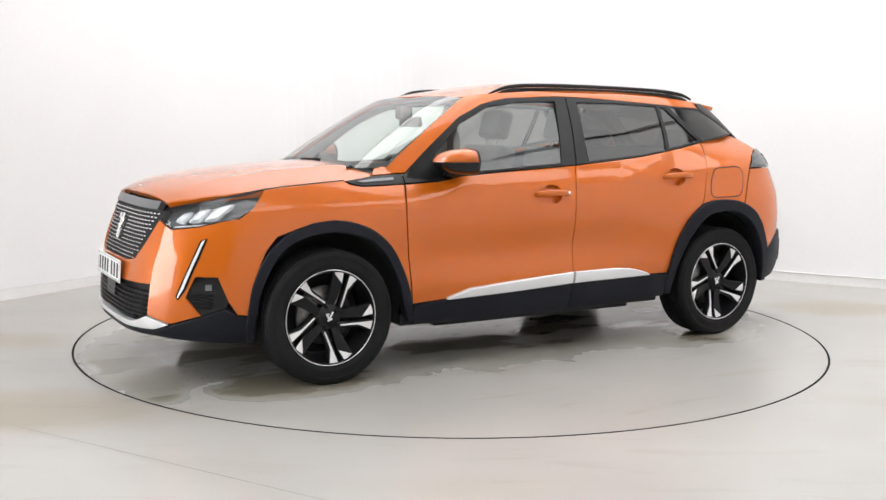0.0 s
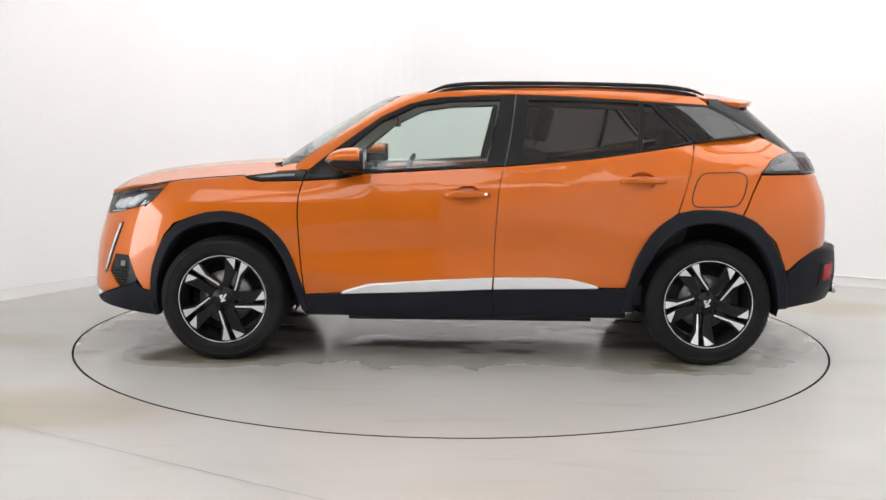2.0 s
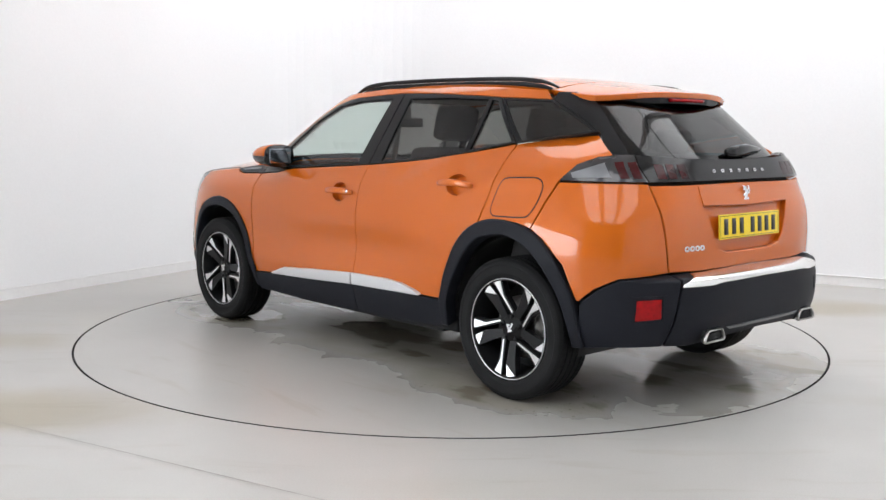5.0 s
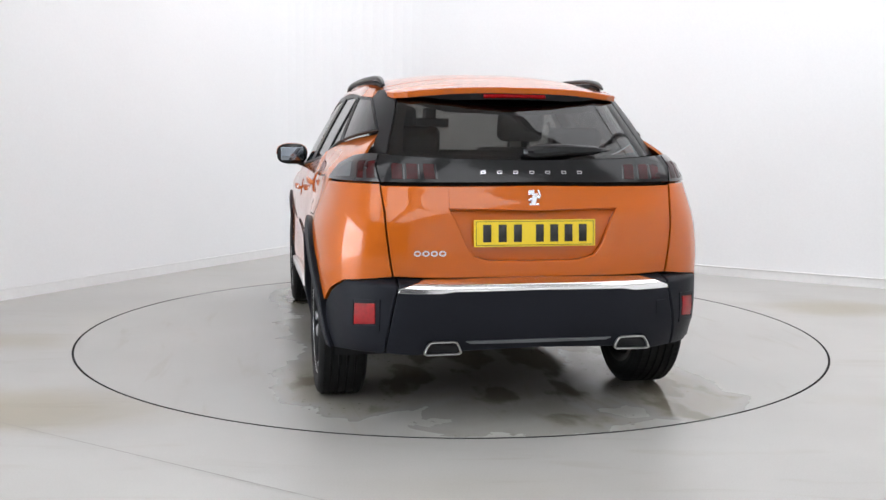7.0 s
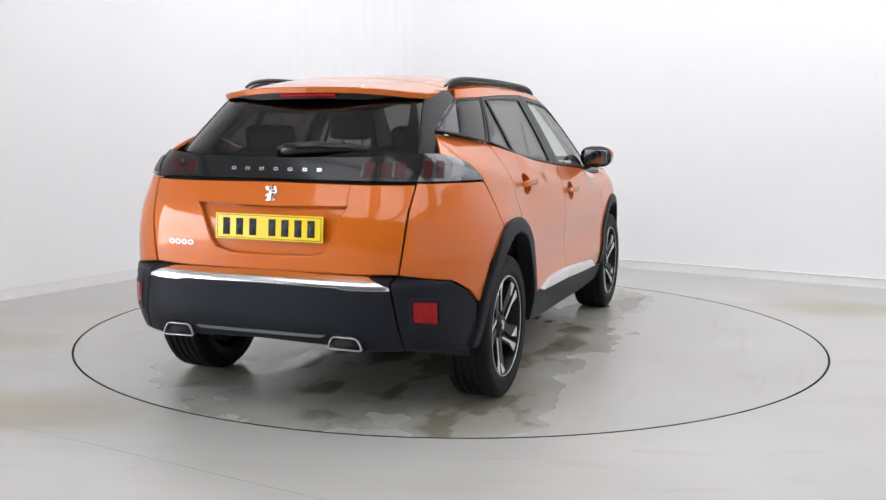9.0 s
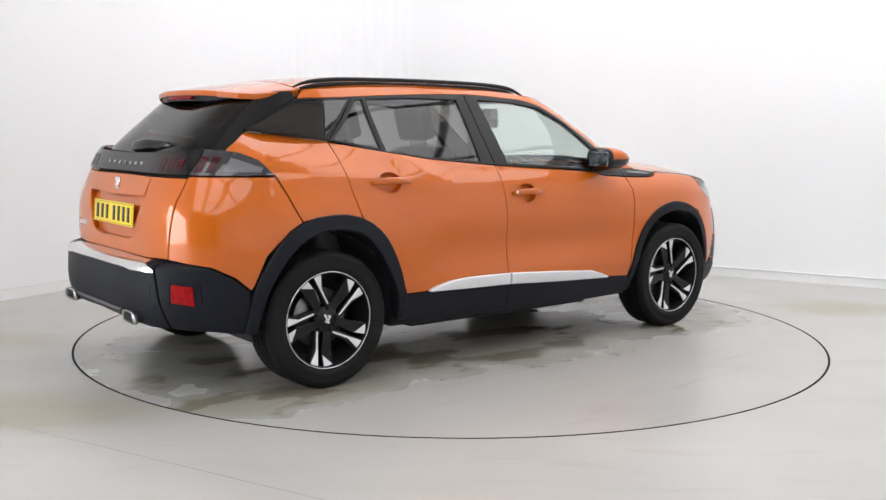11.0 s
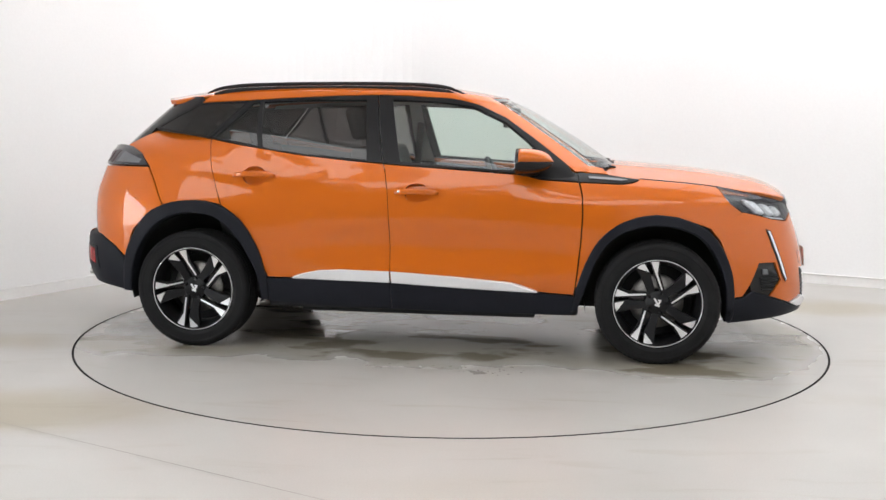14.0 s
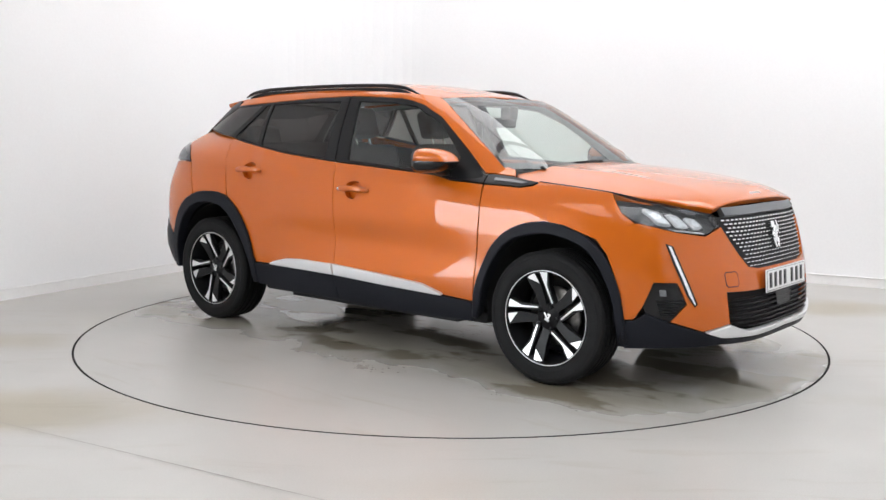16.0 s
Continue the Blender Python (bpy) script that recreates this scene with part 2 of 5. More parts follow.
def sweep(points, section, up=Vector((0, 0, 1)), cap=True, closed=False):
    """A section of (side, up) carried along points, each with its own scale: (x, y, z, scale)."""
    bm = bmesh.new()
    rings = []
    for i, (x, y, z, s) in enumerate(points):
        a = Vector(points[i - 1][:3]) if (i or closed) else Vector(points[i][:3])
        b = Vector(points[(i + 1) % len(points)][:3]) if (i + 1 < len(points) or closed) else Vector(points[i][:3])
        way = (b - a).normalized()
        across = way.cross(up).normalized()
        top = across.cross(way).normalized()
        rings.append([bm.verts.new(Vector((x, y, z)) + across * p * s + top * q * s) for p, q in section])
    for i in range(len(rings) - (0 if closed else 1)):
        p, q = rings[i], rings[(i + 1) % len(rings)]
        for j in range(len(section)):
            k = (j + 1) % len(section)
            bm.faces.new((p[j], p[k], q[k], q[j]))
    if cap and not closed:
        bm.faces.new(rings[0])
        bm.faces.new(rings[-1][::-1])
    return bm


def round_section(w, h, n=12, power=3.0):
    out = []
    for i in range(n):
        a = 2 * math.pi * i / n
        c, s = math.cos(a), math.sin(a)
        out.append((w / 2 * math.copysign(abs(c) ** (2 / power), c), h / 2 * math.copysign(abs(s) ** (2 / power), s)))
    return out


def smooth_path(pts, n=4, closed=False):
    """Points on a smooth curve through pts."""
    out = []
    m = len(pts)
    for i in range(m if closed else m - 1):
        p = [Vector(pts[(i + k) % m if closed else min(max(i + k, 0), m - 1)]) for k in (-1, 0, 1, 2)]
        for j in range(n):
            t = j / n
            out.append(tuple(0.5 * (2 * p[1] + (p[2] - p[0]) * t + (2 * p[0] - 5 * p[1] + 4 * p[2] - p[3]) * t * t
                                    + (3 * p[1] - p[0] - 3 * p[2] + p[3]) * t ** 3)))
    if not closed:
        out.append(tuple(pts[-1]))
    return out


# ---- the car's skins ----
def lerp_table(tab, v):
    """Smooth interpolation in a short table of (key, value)."""
    if v <= tab[0][0]:
        return tab[0][1]
    for i in range(len(tab) - 1):
        (a, p), (b, q) = tab[i], tab[i + 1]
        if v <= b:
            m0 = (q - tab[i - 1][1]) / (b - tab[i - 1][0]) if i else (q - p) / (b - a)
            m1 = (tab[i + 2][1] - p) / (tab[i + 2][0] - a) if i + 2 < len(tab) else (q - p) / (b - a)
            t, h = (v - a) / (b - a), b - a
            return ((2 * t ** 3 - 3 * t * t + 1) * p + (t ** 3 - 2 * t * t + t) * h * m0
                    + (3 * t * t - 2 * t ** 3) * q + (t ** 3 - t * t) * h * m1)
    return tab[-1][1]


def arc_table(n, aspect):
    """Points along a quarter superellipse from (0, 1) to (1, 0) at even arc length; aspect: length over width."""
    pts = []
    for i in range(401):
        f = i / 400 * math.pi / 2
        pts.append((math.sin(f) ** (2 / n), math.cos(f) ** (2 / n)))
    run = [0.0]
    for (a, b), (c, d) in zip(pts, pts[1:]):
        run.append(run[-1] + math.hypot((c - a) * aspect, d - b))
    out, j = [], 0
    for i in range(201):
        s = run[-1] * i / 200
        while j < 399 and run[j + 1] < s:
            j += 1
        f = (s - run[j]) / max(1e-9, run[j + 1] - run[j])
        out.append((pts[j][0] * (1 - f) + pts[j + 1][0] * f, pts[j][1] * (1 - f) + pts[j + 1][1] * f))
    return out


class Wrap:
    """A skin wrapped round the car: u runs along the side as x does and on round the corners, to the middle of the nose
    at u_front and of the tail at u_rear; v is the height. Past the middle it runs on along the other side."""

    def __init__(self, nose, tail, half, x_front, x_rear, n_front, n_rear, bulge=None):
        self.nose, self.tail, self.half, self.bulge = nose, tail, half, bulge
        self.x_front, self.x_rear = x_front, x_rear
        self.len_f, self.len_r = 1.8, 1.6
        self.u_front, self.u_rear = x_front + self.len_f, x_rear - self.len_r
        w = lerp_table(half, 0.8 if half[0][0] < 0.8 else half[0][0])
        zmid = half[len(half) // 2][0]
        self.arc_f = arc_table(n_front, (lerp_table(nose, zmid) - x_front) / w)
        self.arc_r = arc_table(n_rear, (x_rear - lerp_table(tail, zmid)) / w)

    def at(self, u, z, out=0.0):
        side = 1
        if u > self.u_front:
            u, side = 2 * self.u_front - u, -1
        elif u < self.u_rear:
            u, side = 2 * self.u_rear - u, -1
        w = lerp_table(self.half, z)
        if u > self.x_front:
            x, y = self._corner(self.arc_f, (u - self.x_front) / self.len_f)
            x = self.x_front + x * (lerp_table(self.nose, z) - self.x_front)
        elif u < self.x_rear:
            x, y = self._corner(self.arc_r, (self.x_rear - u) / self.len_r)
            x = self.x_rear + x * (lerp_table(self.tail, z) - self.x_rear)
        else:
            x, y = u, 1.0
        y *= w + (self.bulge(u, z) if self.bulge else 0.0)
        return (x, side * y, z)

    @staticmethod
    def _corner(tab, t):
        t = min(max(t, 0.0), 1.0) * 200
        i = min(int(t), 199)
        f = t - i
        return tab[i][0] * (1 - f) + tab[i + 1][0] * f, tab[i][1] * (1 - f) + tab[i + 1][1] * f

    def place(self, u, z, out=0.0):
        """The point of the skin, moved out along its normal."""
        e = 0.004
        p = self.at(u, z)
        a, b, c, d = self.at(u - e, z), self.at(u + e, z), self.at(u, z - e), self.at(u, z + e)
        du = [q - r for q, r in zip(b, a)]
        dz = [q - r for q, r in zip(d, c)]
        n = (dz[1] * du[2] - dz[2] * du[1], dz[2] * du[0] - dz[0] * du[2], dz[0] * du[1] - dz[1] * du[0])
        k = out / max(1e-9, math.sqrt(sum(q * q for q in n)))
        return tuple(q + k * r for q, r in zip(p, n))


def lerp_line(tab, v):
    """Straight interpolation in a short table of (key, value)."""
    for (a, p), (b, q) in zip(tab, tab[1:]):
        if v <= b:
            return p + (q - p) * (v - a) / (b - a)
    return tab[-1][1]


def hump(v, mid, wide):
    return math.exp(-((v - mid) / wide) ** 2)


def side_form(u, z):
    """Flared wings, the hollow of the doors and the shoulder lines, as a change of half width."""
    y = 0.006 * hump(u, 1.28, 0.36) * hump(z, 0.70, 0.24) + 0.030 * hump(u, -1.40, 0.40) * hump(z, 0.74, 0.26)
    y -= 0.020 * hump(u, 0.1, 0.75) * hump(z, 0.62, 0.10)
    y += 0.010 * hump(u, 0.2, 0.9) * hump(z, 0.45, 0.07)
    # shoulder crease of the doors: level, rising to the mirror in front and steeply to the sill of the rear window
    if -0.95 < u < 1.3:
        line = lerp_line(((-0.95, 1.15), (-0.82, 1.095), (-0.52, 0.965), (-0.3, 0.952), (0.45, 0.952), (0.70, 0.985), (1.3, 0.99)), u)
        d = z - line
        y += 0.012 * max(0.0, 1 - d / 0.075 if d > 0 else 1 + d / 0.30) * min(1.0, (u + 0.95) / 0.12, (1.3 - u) / 0.7)
    ridge = 1.0 - 0.10 * (u + 1.0)
    if -1.75 < u < -0.45:
        y += 0.010 * hump(z, ridge, 0.05) * min(1, (u + 1.75) / 0.4, (-0.45 - u) / 0.4)
    if u < -1.0 and z > 1.09:
        y -= 0.125 * ((z - 1.09) / 0.15) ** 1.4 * min(1.0, (-1.0 - u) / 0.6)
    if u > 0.5 and z > 0.86:
        y -= 3.4 * (z - 0.86) ** 2 * min(1.0, (u - 0.5) / 0.4)
    return y


LOW = Wrap(
    nose=((0.16, 2.08), (0.25, 2.150), (0.33, 2.174), (0.45, 2.168), (0.6, 2.143), (0.75, 2.100), (0.85, 2.066), (0.92, 2.03), (1.0, 1.98), (1.1, 1.9)),
    tail=((0.2, -1.99), (0.35, -2.02), (0.6, -2.025), (0.75, -2.03), (0.88, -2.02), (0.98, -1.985), (1.06, -1.955), (1.14, -1.92), (1.25, -1.87)),
    half=((0.18, 0.775), (0.27, 0.825), (0.36, 0.85), (0.45, 0.862), (0.58, 0.868), (0.72, 0.866), (0.85, 0.852), (0.95, 0.832), (1.03, 0.812), (1.1, 0.785), (1.2, 0.738), (1.27, 0.70)),
    x_front=0.9, x_rear=-1.1, n_front=3.4, n_rear=4.8, bulge=side_form)

BUMP = Wrap(
    nose=((0.16, 2.10), (0.25, 2.165), (0.33, 2.185), (0.45, 2.175), (0.7, 2.1)),
    tail=((0.2, -2.0), (0.28, -2.05), (0.36, -2.10), (0.45, -2.125), (0.57, -2.122), (0.612, -2.118), (0.626, -2.109), (0.633, -2.09), (0.643, -2.035), (0.68, -2.02)),
    half=((0.18, 0.79), (0.27, 0.835), (0.36, 0.862), (0.45, 0.876), (0.58, 0.88), (0.72, 0.875)),
    x_front=0.9, x_rear=-1.1, n_front=3.4, n_rear=3.8)

GRN = Wrap(
    nose=((0.95, 1.24), (1.06, 1.07), (1.136, 0.965), (1.256, 0.775), (1.381, 0.56), (1.44, 0.43), (1.49, 0.29)),
    tail=((0.98, -2.0), (1.10, -1.925), (1.165, -1.87), (1.29, -1.735), (1.41, -1.60), (1.49, -1.5)),
    half=((0.95, 0.835), (1.0, 0.822), (1.06, 0.802), (1.2, 0.735), (1.3, 0.682), (1.38, 0.637), (1.43, 0.606), (1.46, 0.583), (1.48, 0.558), (1.5, 0.52)),
    x_front=-0.1, x_rear=-0.7, n_front=4.6, n_rear=4.0)


def hood_z(x, y):
    c = lerp_table(((0.8, 1.085), (1.0, 1.078), (1.19, 1.067), (1.47, 1.046), (1.8, 1.004), (1.95, 0.965), (2.05, 0.908), (2.12, 0.85)), x + 0.30 * abs(y) ** 2.2 * 0.55)
    return c - 0.078 * (abs(y) / 0.78) ** 2.3 + 0.006 * hump(abs(y), 0.42, 0.05) * min(1.0, max(0.0, (2.0 - x) / 0.4))


def roof_z(x, y):
    c = lerp_table(((-1.75, 1.425), (-1.62, 1.445), (-1.4, 1.480), (-1.0, 1.527), (-0.5, 1.543), (-0.1, 1.530), (0.2, 1.488), (0.4, 1.450), (0.6, 1.375)), x)
    return c - 0.066 * (abs(y) / 0.58) ** 2.6


class Top:
    """A skin seen from above: u is x, v is y."""

    def __init__(self, height):
        self.height = height

    def place(self, u, v, out=0.0):
        e = 0.004
        h = self.height
        n = Vector((h(u - e, v) - h(u + e, v), h(u, v - e) - h(u, v + e), 2 * e)).normalized()
        return tuple(Vector((u, v, h(u, v))) + n * out)


HOOD, ROOF = Top(hood_z), Top(roof_z)


def area2(pts):
    return sum(a[0] * b[1] - b[0] * a[1] for a, b in zip(pts, pts[1:] + pts[:1]))


def inset(pts, gap):
    """The outline drawn in by gap."""
    pts = [tuple(p) for p in pts]
    if area2(pts) < 0:
        pts = pts[::-1]
    out = []
    for i, p in enumerate(pts):
        a, b = Vector(pts[i - 1]), Vector(pts[(i + 1) % len(pts)])
        p = Vector(p)
        d, e = (p - a).normalized(), (b - p).normalized()
        n1, n2 = Vector((-d.y, d.x)), Vector((-e.y, e.x))
        n = n1 + n2
        if n.length < 0.3:
            out.append(tuple(p))
            continue
        n.normalize()
        out.append(tuple(p + n * min(gap / max(0.35, n.dot(n1)), gap * 2.5)))
    return out


def flat_fill(outline, holes, step):
    bm = bmesh.new()
    edges = []
    for loop in (outline, *holes):
        vs = [bm.verts.new((p[0], p[1], 0)) for p in loop]
        edges += [bm.edges.new((vs[i - 1], vs[i])) for i in range(len(vs))]
    bmesh.ops.triangle_fill(bm, use_beauty=True, use_dissolve=False, edges=edges, normal=(0, 0, 1))
    us = [p[0] for p in outline]
    vs = [p[1] for p in outline]
    for lo, hi, axis in ((min(us), max(us), 0), (min(vs), max(vs), 1)):
        k = math.ceil(lo / step)
        while k * step < hi:
            co, no = [0, 0, 0], [0, 0, 0]
            co[axis], no[axis] = k * step, 1
            bmesh.ops.bisect_plane(bm, geom=bm.verts[:] + bm.edges[:] + bm.faces[:], dist=0.0004, plane_co=co, plane_no=no)
            k += 1
    return bm


def panel_bm(skin, outline, holes=(), out=0.0, thick=0.012, gap=0.002, step=0.05, side=1, rim=True, roll=0.0):
    """A panel cut from a skin by an outline in its (u, v): a bevel of roll all round, then an edge turned in by thick."""
    bevel = roll if rim else 0.0
    outline = inset(outline, gap + bevel)
    holes = [inset(h, -gap - bevel)[::-1] for h in holes]
    bm = flat_fill(outline, holes, step)
    own, turned = bm.verts.layers.float_vector.new("skin_normal"), bm.faces.layers.int.new("turned_in")
    edge = [e for e in bm.edges if len(e.link_faces) == 1]
    main, turned_in = bm.faces[:], []
    flat = {v: (v.co.x, v.co.y) for v in bm.verts}
    if rim:
        away = collections.defaultdict(list)
        for e in edge:
            a, b = e.verts
            d = (b.co - a.co).normalized()
            n = Vector((d.y, -d.x))
            if n.dot((a.co - e.link_faces[0].calc_center_median()).xy) < 0:
                n.negate()
            away[a].append(n)
            away[b].append(n)
        rings = [{v: v for v in away}]
        for reach, depth in (((bevel, bevel * 0.8),) if bevel else ()) + ((bevel, thick),):
            ring = {}
            for v, ns in away.items():
                n = sum(ns, Vector((0, 0)))
                n = n / max(0.6, n.dot(ns[0])) if n.length > 0.2 else Vector((0, 0))
                ring[v] = bm.verts.new(skin.place(flat[v][0] + n.x * reach, flat[v][1] + n.y * reach, out - depth))
            rings.append(ring)
        for p, q in zip(rings, rings[1:]):
            for e in edge:
                a, b = e.verts
                f = bm.faces.new((p[a], p[b], q[b], q[a]))
                f[turned] = 1
                turned_in.append(f)
        for e in edge:
            e.smooth = False
    for v, (u, w) in flat.items():
        v.co = skin.place(u, w, out)
        v[own] = (Vector(skin.place(u, w, out + 0.01)) - v.co).normalized()
    bmesh.ops.recalc_face_normals(bm, faces=bm.faces)
    f = max(main, key=lambda f: f.calc_area())
    if f.normal.dot(f.verts[0][own]) < 0:
        bmesh.ops.reverse_faces(bm, faces=bm.faces)
    if side < 0:
        for v in bm.verts:
            v.co.y = -v.co.y
            v[own] = (v[own].x, -v[own].y, v[own].z)
        bmesh.ops.reverse_faces(bm, faces=bm.faces)
    for f in main:
        f.tag = False
    for f in turned_in:
        f.tag = True
    return bm


def panel(name, skin, outline, mat, parent, label="", both=True, **k):
    """A panel on one side and its mirror image on the other; both=False: the one alone."""
    made = [part(name, panel_bm(skin, outline, **k), mat, parent, label)]
    if both:
        made.append(part(name, panel_bm(skin, outline, side=-1, **k), mat, parent, label))
    return made


def across(half, middle):
    """A half outline that starts and ends in the middle plane, carried on over the other half."""
    return list(half) + [(2 * middle - u, v) for u, v in reversed(half) if abs(u - middle) > 1e-6]


def across_top(half):
    return list(half) + [(x, -y) for x, y in reversed(half) if abs(y) > 1e-6]


# ---- the room ----
A, B = Vector((-0.491, -0.871, 0)), Vector((0.871, -0.491, 0))  # along the two walls, away from their corner
CORNER = Vector((-1.19, 4.47, 0))
LONG, WIDE, TALL, ROUND = 17.0, 10.5, 4.4, 1.0
ROOM_TURN = math.degrees(math.atan2(B.y, B.x))
RING = 2.2425


def room(s, d, z=0.0):
    """s metres along the long wall from the corner, d metres out from it."""
    return CORNER + A * s + B * d + Vector((0, 0, z))


def strip_wall(name, path, z0, z1, thick, mat, label):
    """A wall that follows a path of (s, d), with its thickness to the outside."""
    bm = bmesh.new()
    n = len(path)
    inner, outer = [], []
    for i, (s, d) in enumerate(path):
        p, q = Vector(path[max(0, i - 1)]), Vector(path[min(n - 1, i + 1)])
        w = (q - p).normalized()
        o = Vector((s, d)) + Vector((-w.y, w.x)) * thick
        inner.append([bm.verts.new(room(s, d, z)) for z in (z0, z1)])
        outer.append([bm.verts.new(room(o.x, o.y, z)) for z in (z0, z1)])
    for i in range(n - 1):
        for a, b in ((inner[i], inner[i + 1]), (outer[i + 1], outer[i])):
            bm.faces.new((a[0], b[0], b[1], a[1]))
        bm.faces.new((inner[i][1], inner[i + 1][1], outer[i + 1][1], outer[i][1]))
        bm.faces.new((inner[i][0], outer[i][0], outer[i + 1][0], inner[i + 1][0]))
    for a, b in ((inner[0], outer[0]), (inner[-1], outer[-1])):
        bm.faces.new((a[0], a[1], b[1], b[0]))
    ob = link_mesh(name, bm, mat, None, "", False)
    return tagged(ob, label, "wall", kind="structure")



def build_room():
    door0, door1, door_top = 7.4, 15.6, 2.15
    bend = [(ROUND - ROUND * math.sin(radians(a)), ROUND - ROUND * math.cos(radians(a))) for a in range(0, 91, 6)]
    ob = strip_wall("wall_north", [(door0, 0.0), (ROUND + 0.01, 0.0)] + bend + [(0.0, ROUND + 0.01), (0.0, WIDE)], 0, TALL, 0.15, WALL, "smooth white painted studio walls meeting in a rounded corner")
    for f in ob.data.polygons:
        f.use_smooth = False
    strip_wall("wall_west", [(LONG, 0.0), (door1, 0.0)], 0, TALL, 0.15, WALL, "white painted wall beside the wide doorway")
    strip_wall("wall_over_door", [(door1, 0.0), (door0, 0.0)], door_top, TALL, 0.15, WALL, "white painted wall over the wide doorway")
    strip_wall("wall_south", [(LONG, WIDE), (LONG, 0.0)], 0, TALL, 0.15, WALL_GREY, "plain grey painted end wall")
    strip_wall("wall_east", [(0.0, WIDE), (LONG, WIDE)], 0, TALL, 0.15, WALL, "plain white painted side wall")
    off = 0.016
    inner = [(s + off * math.sin(radians(a)), d + off * math.cos(radians(a))) for (s, d), a in zip(bend, range(0, 91, 6))]
    path = [(door0, off), (ROUND + 0.01, off)] + inner + [(off, ROUND + 0.01), (off, WIDE)]
    tagged(strip_wall("baseboard", path, 0.0, 0.078, 0.013, BOARD, "x"), "low white gloss baseboard along the studio walls", "baseboard")
    # a rounded cap on the baseboard
    sec = round_section(0.014, 0.012, 8, 2.0)
    cap = sweep([(*room(s - 0.0, d - 0.004, 0.079), 1.0) for s, d in path], sec)
    tagged(link_mesh("trim", cap, BOARD), "white rounded top edge of the baseboard", "trim", kind="structure")
    # ceiling
    bm = bmesh.new()
    vs = [bm.verts.new(room(s, d, z)) for z in (TALL, TALL + 0.15) for s, d in ((-0.2, -0.2), (LONG + 0.2, -0.2), (LONG + 0.2, WIDE + 0.2), (-0.2, WIDE + 0.2))]
    for f in ((0, 1, 2, 3), (7, 6, 5, 4), (0, 4, 5, 1), (1, 5, 6, 2), (2, 6, 7, 3), (3, 7, 4, 0)):
        bm.faces.new([vs[i] for i in f])
    tagged(link_mesh("ceiling", bm, CEIL, None, "", False), "plain white ceiling over the studio", "ceiling", kind="structure")
    # daylight beyond the doorway, and the slatted shutter half way across it
    bm = bmesh.new()
    vs = [bm.verts.new(room(s, -2.2, z)) for s, z in ((door0 - 3, -0.5), (door1 + 3, -0.5), (door1 + 3, 5), (door0 - 3, 5))]
    bm.faces.new(vs)
    tagged(link_mesh("backdrop", bm, DAY, None, "", False), "pale daylight outside the wide doorway", "backdrop", kind="structure")
    bm = bmesh.new()
    vs = [bm.verts.new(room(s, d, -0.004)) for s, d in ((door0 - 3, -0.02), (door1 + 3, -0.02), (door1 + 3, -2.2), (door0 - 3, -2.2))]
    bm.faces.new(vs)
    tagged(link_mesh("pavement", bm, FLOOR, None, "", False), "grey concrete apron outside the doorway", "pavement", kind="structure")
    # floor: one sheet with a round opening for the turntable
    n = 160
    bm = bmesh.new()
    r0 = RING + 0.004
    out = []
    for i in range(n):
        a = 2 * math.pi * i / n
        out.append((bm.verts.new((r0 * math.cos(a), r0 * math.sin(a), 0)), bm.verts.new((r0 * math.cos(a), r0 * math.sin(a), -0.05)), bm.verts.new((3.2 * math.cos(a), 3.2 * math.sin(a), 0))))
    for i in range(n):
        p, q = out[i], out[(i + 1) % n]
        bm.faces.new((p[0], q[0], q[2], p[2]))
    rim = [bm.edges.get((out[i][2], out[(i + 1) % n][2])) for i in range(n)]
    vs = [bm.verts.new(room(s, d)) for s, d in ((-0.2, -0.2), (LONG + 0.2, -0.2), (LONG + 0.2, WIDE + 0.2), (-0.2, WIDE + 0.2))]
    rect = [bm.edges.new((vs[i - 1], vs[i])) for i in range(4)]
    bmesh.ops.triangle_fill(bm, use_beauty=True, edges=rim + rect, normal=(0, 0, 1))
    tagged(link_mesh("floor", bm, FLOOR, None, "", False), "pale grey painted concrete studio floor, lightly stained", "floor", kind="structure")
    bm = lathe([(0.0, -0.05), (RING + 0.05, -0.05)], 96)
    bmesh.ops.rotate(bm, verts=bm.verts, matrix=Matrix.Rotation(radians(90), 3, "X"))
    for v in bm.verts:
        v.co.z = -0.05
    # ring lining the opening; its near-black colour stands in for the gap's shade
    side = lathe([(RING + 0.0030, 0.0006), (RING + 0.0046, 0.0006), (RING + 0.0046, -0.05), (RING + 0.0030, -0.05)], 160)
    for v in side.verts:
        v.co = Vector((v.co.x, v.co.z, v.co.y))
    tagged(link_mesh("trim", side, PIT, None, "", False), "near-black ring painting the gap's shade round the turntable", "trim", kind="structure")
    tagged(link_mesh("ground", bm, PIT), "dark pit under the turntable", "ground", kind="structure")
    # a saw-cut joint in the concrete
    w = B * 1.0
    p0 = Vector((-2.75, -1.62, 0.002))
    bm = bmesh.new()
    k = Vector((-w.y, w.x, 0)) * 0.0022
    q0 = p0 + w * 6.0
    bm.faces.new([bm.verts.new(v) for v in (p0 - k, q0 - k, q0 + k, p0 + k)])
    joint = material("joint_filler", (0.30, 0.285, 0.265), 0.7, mottle=0.2)
    tagged(link_mesh("floor_joint", bm, joint), "thin filled saw-cut joint in the concrete floor", "joint", kind="structure")


